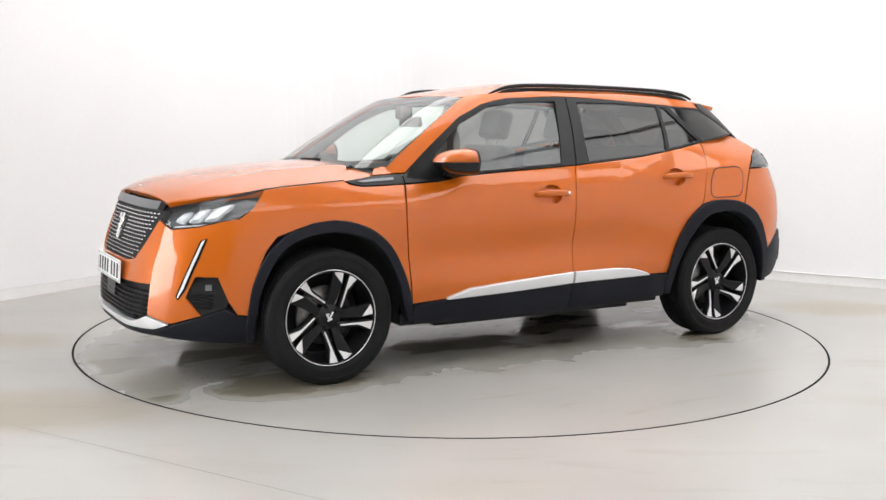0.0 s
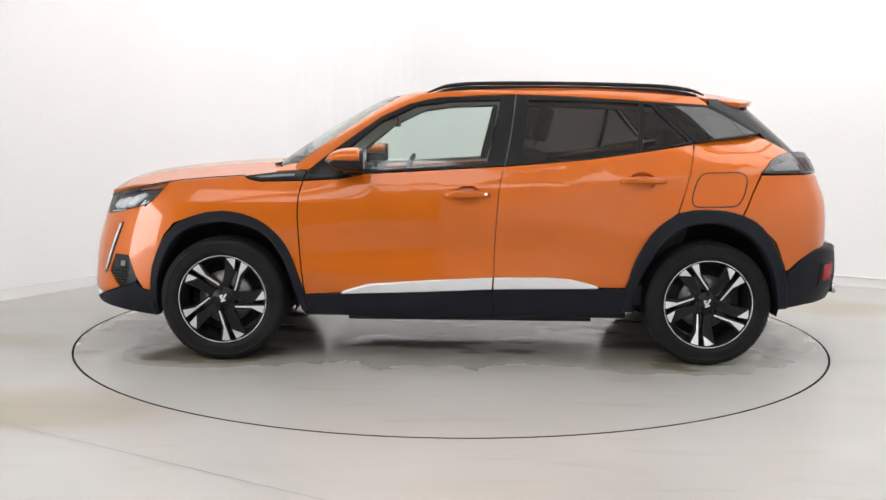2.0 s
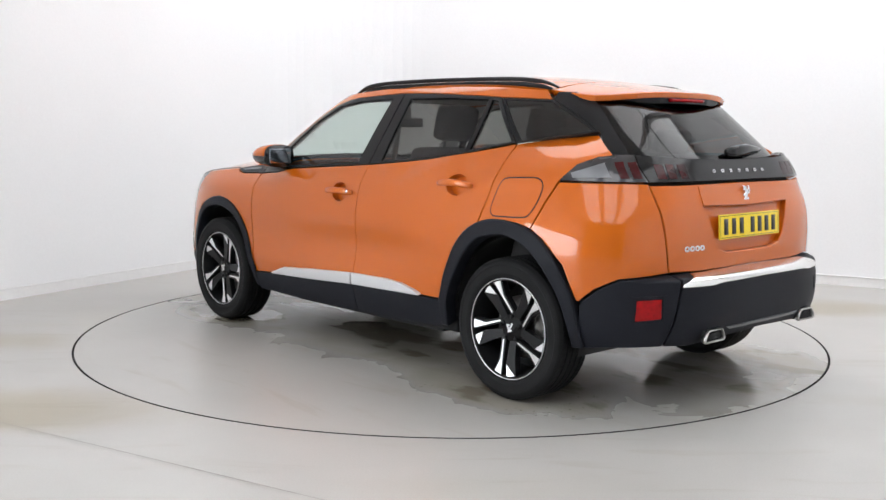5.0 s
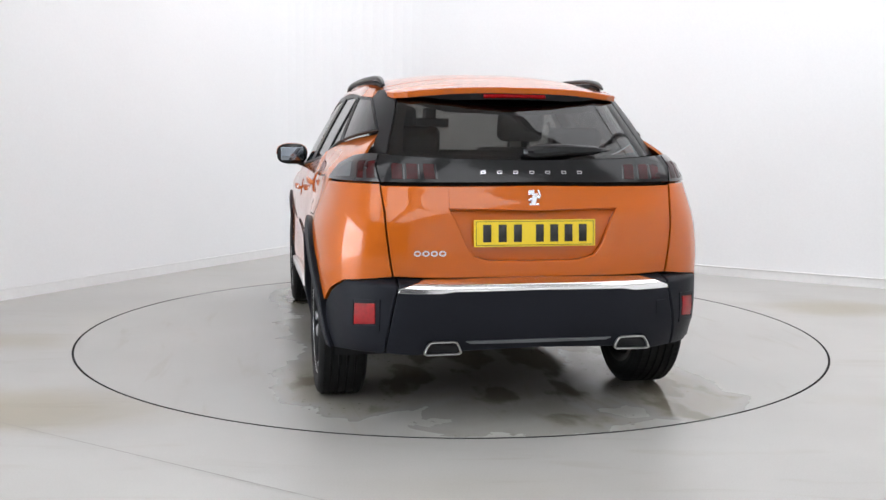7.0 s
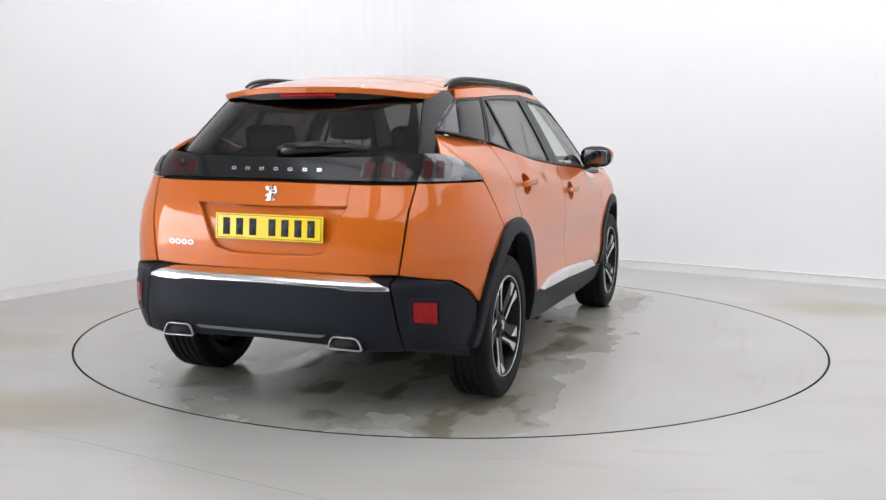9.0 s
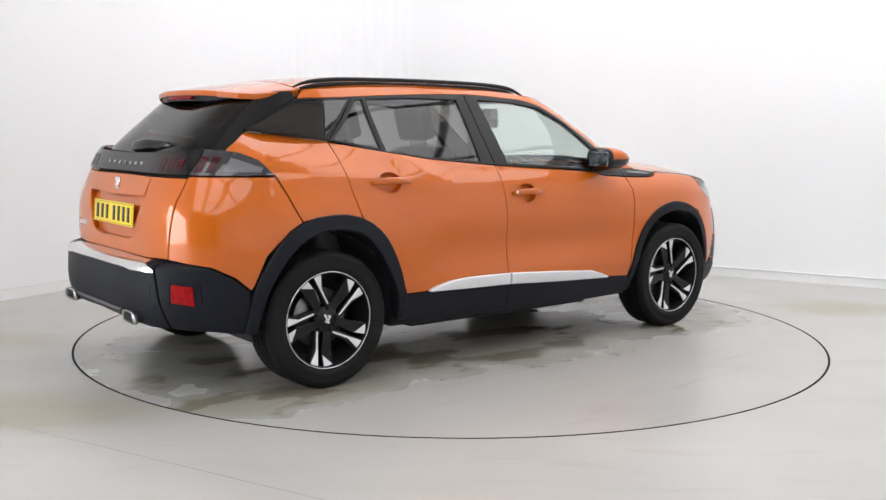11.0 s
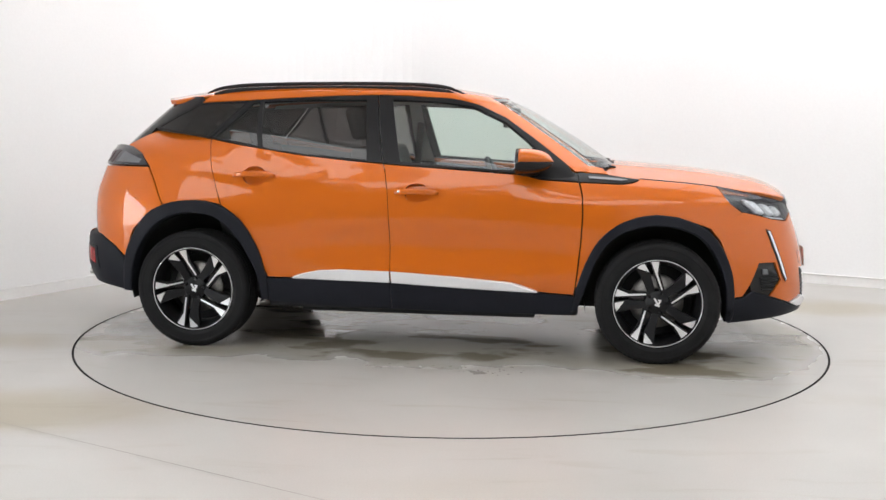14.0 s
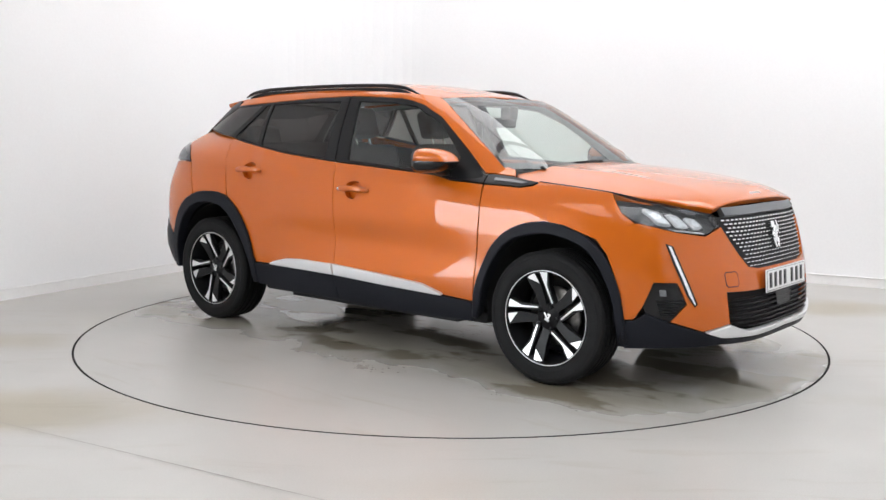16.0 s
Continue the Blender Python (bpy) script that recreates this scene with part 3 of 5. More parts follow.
def ceiling_light():
    """A flat luminous panel in a slim frame, hung under the ceiling."""
    top = new("ceiling_light")
    tagged(top, "large flat white luminous panel under the ceiling", "ceiling light", "ceiling lights over the turntable")
    bm = bmesh.new()
    for x0, x1, y0, y1 in ((-0.92, 0.92, 0.88, 0.92), (-0.92, 0.92, -0.92, -0.88), (-0.92, -0.88, -0.88, 0.88), (0.88, 0.92, -0.88, 0.88)):
        add_box(bm, x0, x1, y0, y1, -0.02, 0.06, 0.004)
    part("frame", bm, SILVER, top)
    part("diffuser", box_bm(-0.88, 0.88, -0.88, 0.88, 0.0, 0.03), PANEL, top, "glowing white diffuser", False)
    return top


build_room()
_first = ceiling_light()
# all unseen; those past s 4 are added to light flanks and near floor
_spots = [(s, d) for s in (1.15, 3.01) for d in (1.15, 3.01, 4.87, 6.73, 8.59)] + [(s, d) for s in (7.7, 9.6, 11.5, 13.4) for d in (2.6, 5.0, 7.4)] + [(4.87, 8.59)]
_first.matrix_basis = Matrix.Translation(room(*_spots[0], TALL - 0.10)) @ pose(0, 0, 0, 0, 0, ROOM_TURN)
for _s in _spots[1:]:
    copy_thing(_first, Matrix.Translation(room(*_s, TALL - 0.10)) @ pose(0, 0, 0, 0, 0, ROOM_TURN))


# ---- the turntable ----
def build_turntable():
    bm = lathe([(0.0, 0.0), (0.6, 0.0), (1.2, 0.0), (1.8, 0.0), (RING - 0.008, 0.0), (RING - 0.006, -0.002), (RING - 0.006, -0.045)], 160)
    for v in bm.verts:
        v.co = Vector((v.co.x, v.co.z, v.co.y))
    bmesh.ops.remove_doubles(bm, verts=bm.verts, dist=0.0005)
    top = new("turntable")
    tagged(top, "round grey painted turntable flush with the floor, damp under the car", "turntable")
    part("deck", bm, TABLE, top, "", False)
    # the gap's shade again, as a near-black ring on the deck's edge
    edge = lathe([(RING - 0.0078, 0.0008), (RING - 0.0055, 0.0008), (RING - 0.0055, -0.046)], 160)
    for v in edge.verts:
        v.co = Vector((v.co.x, v.co.z, v.co.y))
    part("edge_ring", edge, PIT, top, "near-black ring painting the gap's shade on the deck edge", False)
    return top


turntable = build_turntable()


# ---- the car ----
def build_wheel(side, beta):
    """A wheel at the origin, its outer face towards +y times side."""
    w = new("wheel")
    q = side
    tread = [(0.236, -0.100), (0.262, -0.108), (0.300, -0.109), (0.322, -0.100), (0.331, -0.088)]
    for g in (-0.055, -0.018, 0.018, 0.055):
        tread += [(0.334, g - 0.006), (0.327, g - 0.004), (0.327, g + 0.004), (0.334, g + 0.006)]
    tread += [(0.331, 0.088), (0.322, 0.100), (0.312, 0.106), (0.300, 0.109), (0.296, 0.1075), (0.262, 0.108), (0.250, 0.104), (0.236, 0.094)]
    bm = lathe([(r, d * q) for r, d in tread], 72)
    for i in range(72):  # shoulder blocks
        a = 2 * math.pi * i / 72
        m = Matrix.Rotation(-a, 4, "Y")
        for s in (-1, 1):
            add_box(bm, 0.318, 0.3335, s * 0.072 - 0.014, s * 0.072 + 0.014, -0.0095, 0.0095, m=m)
    part("tyre", bm, RUBBER, w, "", False)
    rim = [(0.238, 0.092), (0.2365, 0.099), (0.2325, 0.100), (0.229, 0.098), (0.227, 0.09), (0.221, 0.06), (0.205, 0.02), (0.2, -0.09), (0.236, -0.10)]
    part("rim", lathe([(r, d * q) for r, d in rim], 72), ALLOY_BLACK, w, "black alloy rim barrel")
    lip = [(0.2372, 0.0935), (0.2368, 0.1000), (0.2352, 0.1012), (0.2334, 0.1004), (0.2330, 0.0975)]
    part("rim_lip", lathe([(r, d * q) for r, d in lip], 72), ALLOY, w, "bright machined rim edge")
    hub = [(0.0, 0.078), (0.026, 0.078), (0.03, 0.075), (0.033, 0.071), (0.058, 0.068), (0.068, 0.058), (0.070, 0.02)]
    part("hub", lathe([(r, d * q) for r, d in hub], 40), ALLOY_BLACK, w)
    disc = [(0.05, 0.005), (0.145, 0.005), (0.147, 0.0), (0.147, -0.012), (0.05, -0.014)]
    part("brake_disc", lathe([(r, d * q) for r, d in disc], 40), STEEL, w)
    part("back_plate", lathe([(0.0, -0.06 * q), (0.2, -0.06 * q)], 40), INNER, w)
    # a plain silver badge on the hub
    bm = bmesh.new()
    for x, z, a, l in ((-0.004, 0.006, 60, 0.026), (0.006, 0.0, 120, 0.022), (0.0, -0.008, 20, 0.018), (0.008, 0.010, 10, 0.012)):
        add_box(bm, -l * 0.75, l * 0.75, -0.002, 0.002, -0.0045, 0.0045, 0.001, m=Matrix.Translation((1.5 * x, 0.0795 * q, 1.5 * z)) @ Matrix.Rotation(radians(a), 4, "Y"))
    part("badge", bm, SILVER, w)

    def prism(pts, turn, lift, depth):
        """A spoke piece from an outline of (along, across) its axis, its face rising towards the rim."""
        bm = bmesh.new()
        c, d = math.cos(radians(turn)), math.sin(radians(turn))
        rows = []
        for k in (0.0, -depth):
            row = []
            for r, t in pts:
                x, z = r * c - t * d, r * d + t * c
                row.append(bm.verts.new((-x * q, (0.066 + (r - 0.05) * 0.125 + lift + k) * q, z)))
            rows.append(row)
        n = len(pts)
        bm.faces.new(rows[0])
        bm.faces.new(rows[1][::-1])
        for i in range(n):
            bm.faces.new((rows[0][i], rows[1][i], rows[1][(i + 1) % n], rows[0][(i + 1) % n]))
        bmesh.ops.recalc_face_normals(bm, faces=bm.faces)
        bmesh.ops.bevel(bm, geom=bm.edges[:], offset=0.0012, segments=1, affect="EDGES")
        return bm

    for k in range(5):
        a = beta + 72 * k
        part("spoke", prism([(0.232, -0.014), (0.05, -0.028), (0.05, -0.056), (0.15, -0.050), (0.226, -0.070)], a, 0.0, 0.035), ALLOY_BLACK, w, "", False)
        part("spoke", prism([(0.232, 0.014), (0.17, -0.003), (0.05, -0.004), (0.05, 0.034), (0.13, 0.046), (0.213, 0.069)], a, -0.002, 0.035), ALLOY_BLACK, w, "", False)
        part("spoke_face", prism([(0.2335, -0.0186), (0.062, -0.0375), (0.064, -0.0455), (0.155, -0.0385), (0.2270, -0.0640)], a, 0.003, 0.006), ALLOY, w, "bright machined spoke face", False)
        part("spoke_face", prism([(0.2335, 0.018), (0.174, 0.002), (0.2120, 0.063)], a, 0.001, 0.006), ALLOY, w, "bright machined spoke tip", False)
        b = radians(a + 38)
        bm = lathe([(0.0, 0.078), (0.0075, 0.078), (0.0100, 0.074), (0.0100, 0.06)], 12)
        bmesh.ops.translate(bm, verts=bm.verts, vec=(-0.056 * math.cos(b) * q, 0, 0.056 * math.sin(b)))
        for v in bm.verts:
            v.co.y *= q
        part("wheel_nut", bm, ALLOY_BLACK, w)
    return w


def arch_outline(out_pts, in_pts):
    return smooth_path(out_pts, 3) + smooth_path(in_pts[::-1], 3)


def seat(x, y, width, name="seat"):
    bm = bmesh.new()
    add_box(bm, x - 0.05, x + 0.46, y - width / 2, y + width / 2, 0.42, 0.58, 0.05)
    m = Matrix.Translation((x, y, 0.55)) @ Matrix.Rotation(radians(-16), 4, "Y")
    add_box(bm, -0.07, 0.07, -width / 2, width / 2, -0.05, 0.62, 0.055, m=m)
    return bm, m


def build_car():
    car = new("car")
    tagged(car, "metallic orange five-door crossover with black cladding parked on the turntable", "car")
    UF, UR = LOW.u_front, LOW.u_rear

    # dark inner shell that backs the joints, the floor pan and the wheel housings
    shell = [(2.7, 0.30), (1.75, 0.24), (1.68, 0.36), (1.64, 0.52), (1.56, 0.68), (1.42, 0.77), (1.28, 0.79), (1.12, 0.75), (1.0, 0.66), (0.93, 0.52), (0.9, 0.36),
             (0.88, 0.27), (-0.87, 0.28), (-0.9, 0.42), (-0.95, 0.57), (-1.04, 0.70), (-1.16, 0.79), (-1.29, 0.815), (-1.42, 0.79), (-1.55, 0.69), (-1.63, 0.55), (-1.70, 0.34),
             (-2.0, 0.33), (-2.7, 0.38), (-2.7, 1.10), (-1.97, 1.125), (-1.75, 1.18), (-1.25, 1.165), (-0.2, 1.045), (0.55, 0.99), (0.9, 0.97), (1.2, 0.975), (1.65, 0.94), (2.03, 0.87), (2.25, 0.84), (2.7, 0.84)]
    panel("inner_shell", LOW, shell, INNER, car, out=-0.045, rim=False, gap=0, step=0.12)
    bm = bmesh.new()
    add_box(bm, -0.88, 0.88, -0.76, 0.76, 0.235, 0.30, 0.02)
    add_box(bm, -1.35, 1.9, -0.50, 0.50, 0.245, 0.30, 0.02)
    add_box(bm, 1.66, 1.98, -0.55, 0.55, 0.235, 0.30, 0.02)
    add_box(bm, -1.98, -1.74, -0.55, 0.55, 0.36, 0.42, 0.02)
    add_box(bm, -0.70, 0.64, -0.70, 0.70, 0.205, 0.24, 0.01)
    part("floor_pan", bm, INNER, car)
    for x in (1.3025, -1.3025):
        for s in (1, -1):
            bm = lathe([(0.395, 0.80 * s), (0.395, 0.50 * s), (0.0, 0.50 * s)], 28, arc=(-15, 195))
            bmesh.ops.translate(bm, verts=bm.verts, vec=(x, 0, 0.335 + 0.03))
            part("wheel_housing", bm, INNER, car)

    # painted side panels
    panel("front_wing", LOW, [(1.664, 0.958), (1.496, 0.975), (1.225, 0.993), (1.19, 0.976), (1.119, 0.966), (0.876, 0.973), (0.892, 0.898), (0.896, 0.794), (0.888, 0.643), (0.874, 0.492),
                              (0.862, 0.367), (0.89, 0.461), (0.927, 0.567), (0.985, 0.667), (1.075, 0.748), (1.184, 0.795), (1.293, 0.811), (1.401, 0.80), (1.493, 0.768), (1.566, 0.742), (1.662, 0.785), (1.764, 0.823), (1.710, 0.871)], PAINT, car, thick=0.035)
    doors = []
    door_f = [(0.868, 0.973), (0.674, 0.985), (0.555, 1.011), (0.2, 1.034), (-0.205, 1.059), (-0.19, 1.012), (-0.175, 0.923), (-0.165, 0.804), (-0.156, 0.622), (-0.152, 0.418), (0.249, 0.397),
              (0.664, 0.379), (0.856, 0.367), (0.868, 0.461), (0.885, 0.643), (0.893, 0.794), (0.889, 0.898)]
    door_r = [(-0.205, 1.059), (-0.45, 1.080), (-0.677, 1.102), (-0.98, 1.146), (-1.240, 1.187), (-1.238, 1.170), (-1.209, 1.081), (-1.159, 0.933), (-1.118, 0.821), (-1.045, 0.770), (-0.975, 0.694),
              (-0.905, 0.566), (-0.87, 0.45), (-0.86, 0.419), (-0.535, 0.422), (-0.152, 0.418), (-0.156, 0.622), (-0.165, 0.804), (-0.175, 0.923), (-0.19, 1.012)]
    clad_f = [(0.856, 0.366), (0.665, 0.376), (0.249, 0.394), (-0.149, 0.413), (-0.147, 0.262), (0.372, 0.252), (0.844, 0.263)]
    clad_r = [(-0.149, 0.413), (-0.535, 0.418), (-0.86, 0.416), (-0.851, 0.283), (-0.543, 0.266), (-0.147, 0.262)]
    strip_f = [(0.674, 0.381), (0.597, 0.409), (0.521, 0.432), (0.219, 0.454), (-0.148, 0.473), (-0.145, 0.410), (0.249, 0.392)]
    strip_r = [(-0.154, 0.473), (-0.443, 0.476), (-0.563, 0.468), (-0.654, 0.448), (-0.721, 0.421), (-0.151, 0.410)]
    frame_f = [(0.58, 0.985), (0.610, 1.06), (0.585, 1.2), (0.558, 1.32), (0.47, 1.390), (0.38, 1.413), (0.28, 1.427), (0.066, 1.434), (-0.269, 1.444), (-0.243, 1.251), (-0.205, 1.062), (0.2, 1.034), (0.41, 1.013), (0.50, 0.986)]
    glass_f = [(0.530, 1.10), (0.525, 1.2), (0.515, 1.29), (0.40, 1.376), (0.17, 1.401), (-0.183, 1.413), (-0.142, 1.235), (-0.106, 1.076), (0.281, 1.042), (0.45, 1.035)]
    frame_r = [(-0.273, 1.444), (-0.54, 1.437), (-0.859, 1.421), (-1.041, 1.410), (-1.143, 1.192), (-0.927, 1.146), (-0.678, 1.102), (-0.45, 1.081), (-0.209, 1.062), (-0.247, 1.251)]
    glass_r = [(-0.341, 1.411), (-0.65, 1.409), (-0.949, 1.398), (-0.863, 1.143), (-0.678, 1.116), (-0.304, 1.083)]
    glass_q = [(-0.980, 1.395), (-1.016, 1.389), (-1.116, 1.199), (-0.897, 1.155)]
    for s in (1, -1):
        for name, skin_cut, clad, strip, frame_cut, panes, tint, lo, hi, hz in (
                ("front_door", door_f, clad_f, strip_f, frame_f, (glass_f,), GLASS_CLEAR, -0.13, 0.112, 0.905),
                ("rear_door", door_r, clad_r, strip_r, frame_r, (glass_r, glass_q), GLASS_TINT, -1.055, -0.812, 0.985)):
            mid = (lo + hi) / 2
            cup = [(mid + 0.062 * math.cos(radians(a)), hz + 0.047 * math.copysign(abs(math.sin(radians(a))) ** 0.75, math.sin(radians(a)))) for a in range(0, 360, 15)]
            door = part(name, panel_bm(LOW, skin_cut, [cup], side=s, thick=0.040, step=0.025), PAINT, car)
            part("handle_recess", panel_bm(LOW, cup, side=s, out=-0.036, rim=False, gap=-0.004, step=0.03), PAINT, door)
            part("sill_cladding", panel_bm(LOW, clad, side=s, out=0.012, thick=0.03, step=0.08), PLASTIC, door, "grained black plastic")
            part("trim_strip", panel_bm(LOW, strip, side=s, out=0.022, thick=0.024, roll=0.004), SILVER, door, "satin silver strip")
            part("window_frame", panel_bm(GRN, frame_cut, panes, side=s, out=0.002, thick=0.022), SATIN_BLACK, door, "satin black")
            for pane in panes:
                ob = part("window_pane", panel_bm(GRN, pane, side=s, out=-0.004, rim=False, gap=-0.003), tint, door, "clear glass" if tint is GLASS_CLEAR else "dark privacy glass")
                ob.visible_shadow = tint is GLASS_TINT
            # pull handle before its finger recess
            pts = []
            for i in range(11):
                f = i / 10
                u = lo + (hi - lo) * f
                bow = 0.010 + 0.028 * math.sin(math.pi * f) ** 0.6
                p = LOW.place(u, hz + 0.004 * math.sin(math.pi * f), bow)
                pts.append((p[0], p[1] * s, p[2], 0.55 + 0.45 * math.sin(math.pi * f) ** 0.5))
            handle = part("handle", sweep(pts, round_section(0.013, 0.034, 12, 2.6)), PAINT, door)
            if name == "front_door":
                c = Vector(LOW.place(lo + 0.024, hz + 0.002, 0.030))
                bm = lathe([(0.0, 0.002), (0.007, 0.002), (0.008, 0.0), (0.008, -0.012)], 16)
                bmesh.ops.translate(bm, verts=bm.verts, vec=c)
                for v in bm.verts:
                    v.co.y *= s
                part("key_lock", bm, CHROME, handle, "bright key lock")
            doors.append(door)

    panel("quarter_panel", LOW, [(-1.247, 1.187), (-1.483, 1.216), (-1.700, 1.232), (-1.770, 1.192), (-1.840, 1.150), (-1.830, 1.142), (-1.776, 1.134), (-1.684, 1.103), (-1.594, 1.031), (-1.521, 0.931), (-1.458, 0.817),
                                 (-1.381, 0.834), (-1.293, 0.842), (-1.205, 0.84), (-1.121, 0.822), (-1.159, 0.933), (-1.209, 1.081)], PAINT, car)
    flap = smooth_path([(-1.288, 1.030), (-1.38, 1.034), (-1.47, 1.035), (-1.503, 1.006), (-1.479, 0.937), (-1.434, 0.874), (-1.38, 0.863), (-1.29, 0.861), (-1.216, 0.862), (-1.198, 0.893), (-1.218, 0.963), (-1.249, 1.014)], 3, True)
    panel("flap_joint", LOW, flap, INNER, car, both=False, out=0.0006, thick=0.002, gap=-0.0025)
    panel("fuel_flap", LOW, flap, PAINT, car, both=False, out=0.0014, thick=0.004, gap=0.0)
    wing = [(-1.597, 1.026), (-1.80, 1.028), (-2.022, 1.027), (-2.058, 0.914), (-2.088, 0.776), (-2.112, 0.651), (-2.016, 0.640), (-1.890, 0.626), (-1.788, 0.577), (-1.717, 0.517), (-1.706, 0.524), (-1.642, 0.672), (-1.529, 0.776), (-1.461, 0.816), (-1.525, 0.931)]
    panel("rear_wing", LOW, wing, PAINT, car, thick=0.035)

    # wheel arch cladding
    panel("wheel_arch_trim", LOW, arch_outline(
        [(0.84, 0.278), (0.859, 0.375), (0.886, 0.465), (0.924, 0.569), (0.982, 0.67), (1.072, 0.749), (1.179, 0.794), (1.287, 0.81), (1.394, 0.799), (1.483, 0.772), (1.548, 0.731), (1.613, 0.647), (1.652, 0.523), (1.662, 0.446), (1.667, 0.368), (1.680, 0.237)],
        [(0.873, 0.278), (0.907, 0.375), (0.933, 0.464), (0.976, 0.569), (1.032, 0.652), (1.1, 0.705), (1.175, 0.734), (1.282, 0.752), (1.387, 0.742), (1.476, 0.713), (1.53, 0.672), (1.572, 0.604), (1.606, 0.51), (1.622, 0.433), (1.623, 0.371), (1.640, 0.238)]),
        PLASTIC, car, "grained black plastic arch", out=0.013, thick=0.07, gap=0.0, roll=0.006, step=0.04)
    panel("wheel_arch_trim", LOW, arch_outline(
        [(-0.851, 0.292), (-0.856, 0.425), (-0.867, 0.455), (-0.902, 0.569), (-0.971, 0.696), (-1.042, 0.77), (-1.118, 0.814), (-1.202, 0.838), (-1.289, 0.842), (-1.405, 0.829), (-1.521, 0.781), (-1.598, 0.704), (-1.664, 0.600), (-1.700, 0.517), (-1.735, 0.315)],
        [(-0.896, 0.292), (-0.906, 0.395), (-0.926, 0.465), (-0.976, 0.562), (-1.031, 0.647), (-1.096, 0.713), (-1.159, 0.752), (-1.23, 0.767), (-1.294, 0.774), (-1.389, 0.760), (-1.478, 0.716), (-1.552, 0.646), (-1.616, 0.549), (-1.649, 0.463), (-1.686, 0.313)]),
        PLASTIC, car, "grained black plastic arch", out=0.020, thick=0.07, gap=0.0, roll=0.006, step=0.04)

    # bonnet, roof, pillars, screens
    edge = [LOW.at(u, z)[:2] for u, z in ((2.229, 0.900), (2.164, 0.864), (2.026, 0.892), (1.843, 0.928), (1.664, 0.962), (1.496, 0.979), (1.30, 0.992), (1.06, 1.014))]
    bonnet = [(2.030, 0.0), (2.026, 0.15), (2.014, 0.30)] + [tuple(p) for p in edge] + [(0.985, 0.66), (1.02, 0.58), (1.065, 0.3), (1.08, 0.0)]
    panel("bonnet", HOOD, across_top(bonnet), PAINT, car, both=False, thick=0.03, roll=0.006, out=0.002)
    for s in (1, -1):
        line = [LOW.place(u, z, 0.0005) for u, z in ((2.164, 0.8635), (2.10, 0.8765), (2.026, 0.8915), (1.93, 0.911), (1.843, 0.9275), (1.75, 0.946), (1.664, 0.961), (1.58, 0.9705), (1.496, 0.978), (1.40, 0.9855), (1.30, 0.992), (1.225, 0.9975))]
        part("bonnet_joint", sweep([(x, y * s, z, 1.0) for x, y, z in line], round_section(0.007, 0.006, 6, 2.0)), INNER, car)
    panel("cowl", HOOD, across_top([(1.08, 0.0), (1.065, 0.3), (1.02, 0.58), (0.985, 0.66), (0.91, 0.68), (0.97, 0.55), (1.02, 0.3), (1.035, 0.0)]), PLASTIC, car, both=False, out=-0.004, gap=0)
    panel("pillar_foot", LOW, [(1.045, 1.018), (0.858, 1.028), (0.80, 1.05), (0.86, 1.075), (1.01, 1.05)], PAINT, car)
    panel("wing_vent", LOW, [(1.225, 0.993), (1.12, 1.006), (1.044, 1.015), (0.86, 1.025), (0.872, 0.974), (1.12, 0.968), (1.185, 0.978)], SATIN_BLACK, car, out=0.003)
    panel("vent_blade", LOW, [(1.16, 0.988), (1.05, 1.000), (0.92, 1.006), (0.925, 0.990), (1.12, 0.980)], GREY, car, "dark grey blade", out=0.007, thick=0.008)
    panel("cant_rail", GRN, [(0.612, 1.03), (0.610, 1.06), (0.585, 1.2), (0.558, 1.32), (0.47, 1.390), (0.38, 1.413), (0.28, 1.427), (0.066, 1.434), (-0.246, 1.446), (-0.54, 1.438), (-0.859, 1.422), (-1.044, 1.411), (-1.359, 1.396),
                             (-1.34, 1.440), (-1.0, 1.462), (-0.5, 1.478), (0.0, 1.472), (0.3, 1.460), (0.55, 1.448), (0.685, 1.434), (0.685, 1.34), (0.700, 1.2), (0.722, 1.06), (0.724, 1.03)], PAINT, car, gap=0.001)
    roof = [(0.43, 0.0), (0.415, 0.2), (0.37, 0.40), (0.30, 0.50), (0.20, 0.555), (0.0, 0.575), (-0.5, 0.575), (-1.0, 0.56), (-1.275, 0.545), (-1.285, 0.3), (-1.29, 0.0)]
    panel("roof", ROOF, across_top(roof), PAINT, car, both=False, thick=0.02)
    panel("headliner", ROOF, across_top([(0.36, 0.0), (0.30, 0.40), (0.0, 0.54), (-0.5, 0.54), (-1.0, 0.53), (-1.5, 0.45), (-1.52, 0.0)]), LINER, car, "pale grey headliner", both=False, out=-0.045, rim=False, step=0.12)
    wsc = [(GRN.u_front, 1.444), (1.3, 1.444), (0.95, 1.438), (0.690, 1.430), (0.690, 1.34), (0.704, 1.2), (0.728, 1.055), (1.1, 1.05), (GRN.u_front, 1.055)]
    ob = panel("windscreen", GRN, across(wsc, GRN.u_front), GLASS_SCREEN, car, "clear glass", both=False, out=-0.003, rim=False, gap=0)[0]
    ob.visible_shadow = False
    rim_in = [(GRN.u_front, 1.425), (1.3, 1.425), (0.95, 1.422), (0.706, 1.416), (0.704, 1.34), (0.718, 1.2), (0.744, 1.085), (1.1, 1.08), (GRN.u_front, 1.085)]
    panel("windscreen_surround", GRN, across(wsc, GRN.u_front), INNER, car, "black printed border", both=False, holes=[across(rim_in, GRN.u_front)], out=-0.006, rim=False, gap=0)
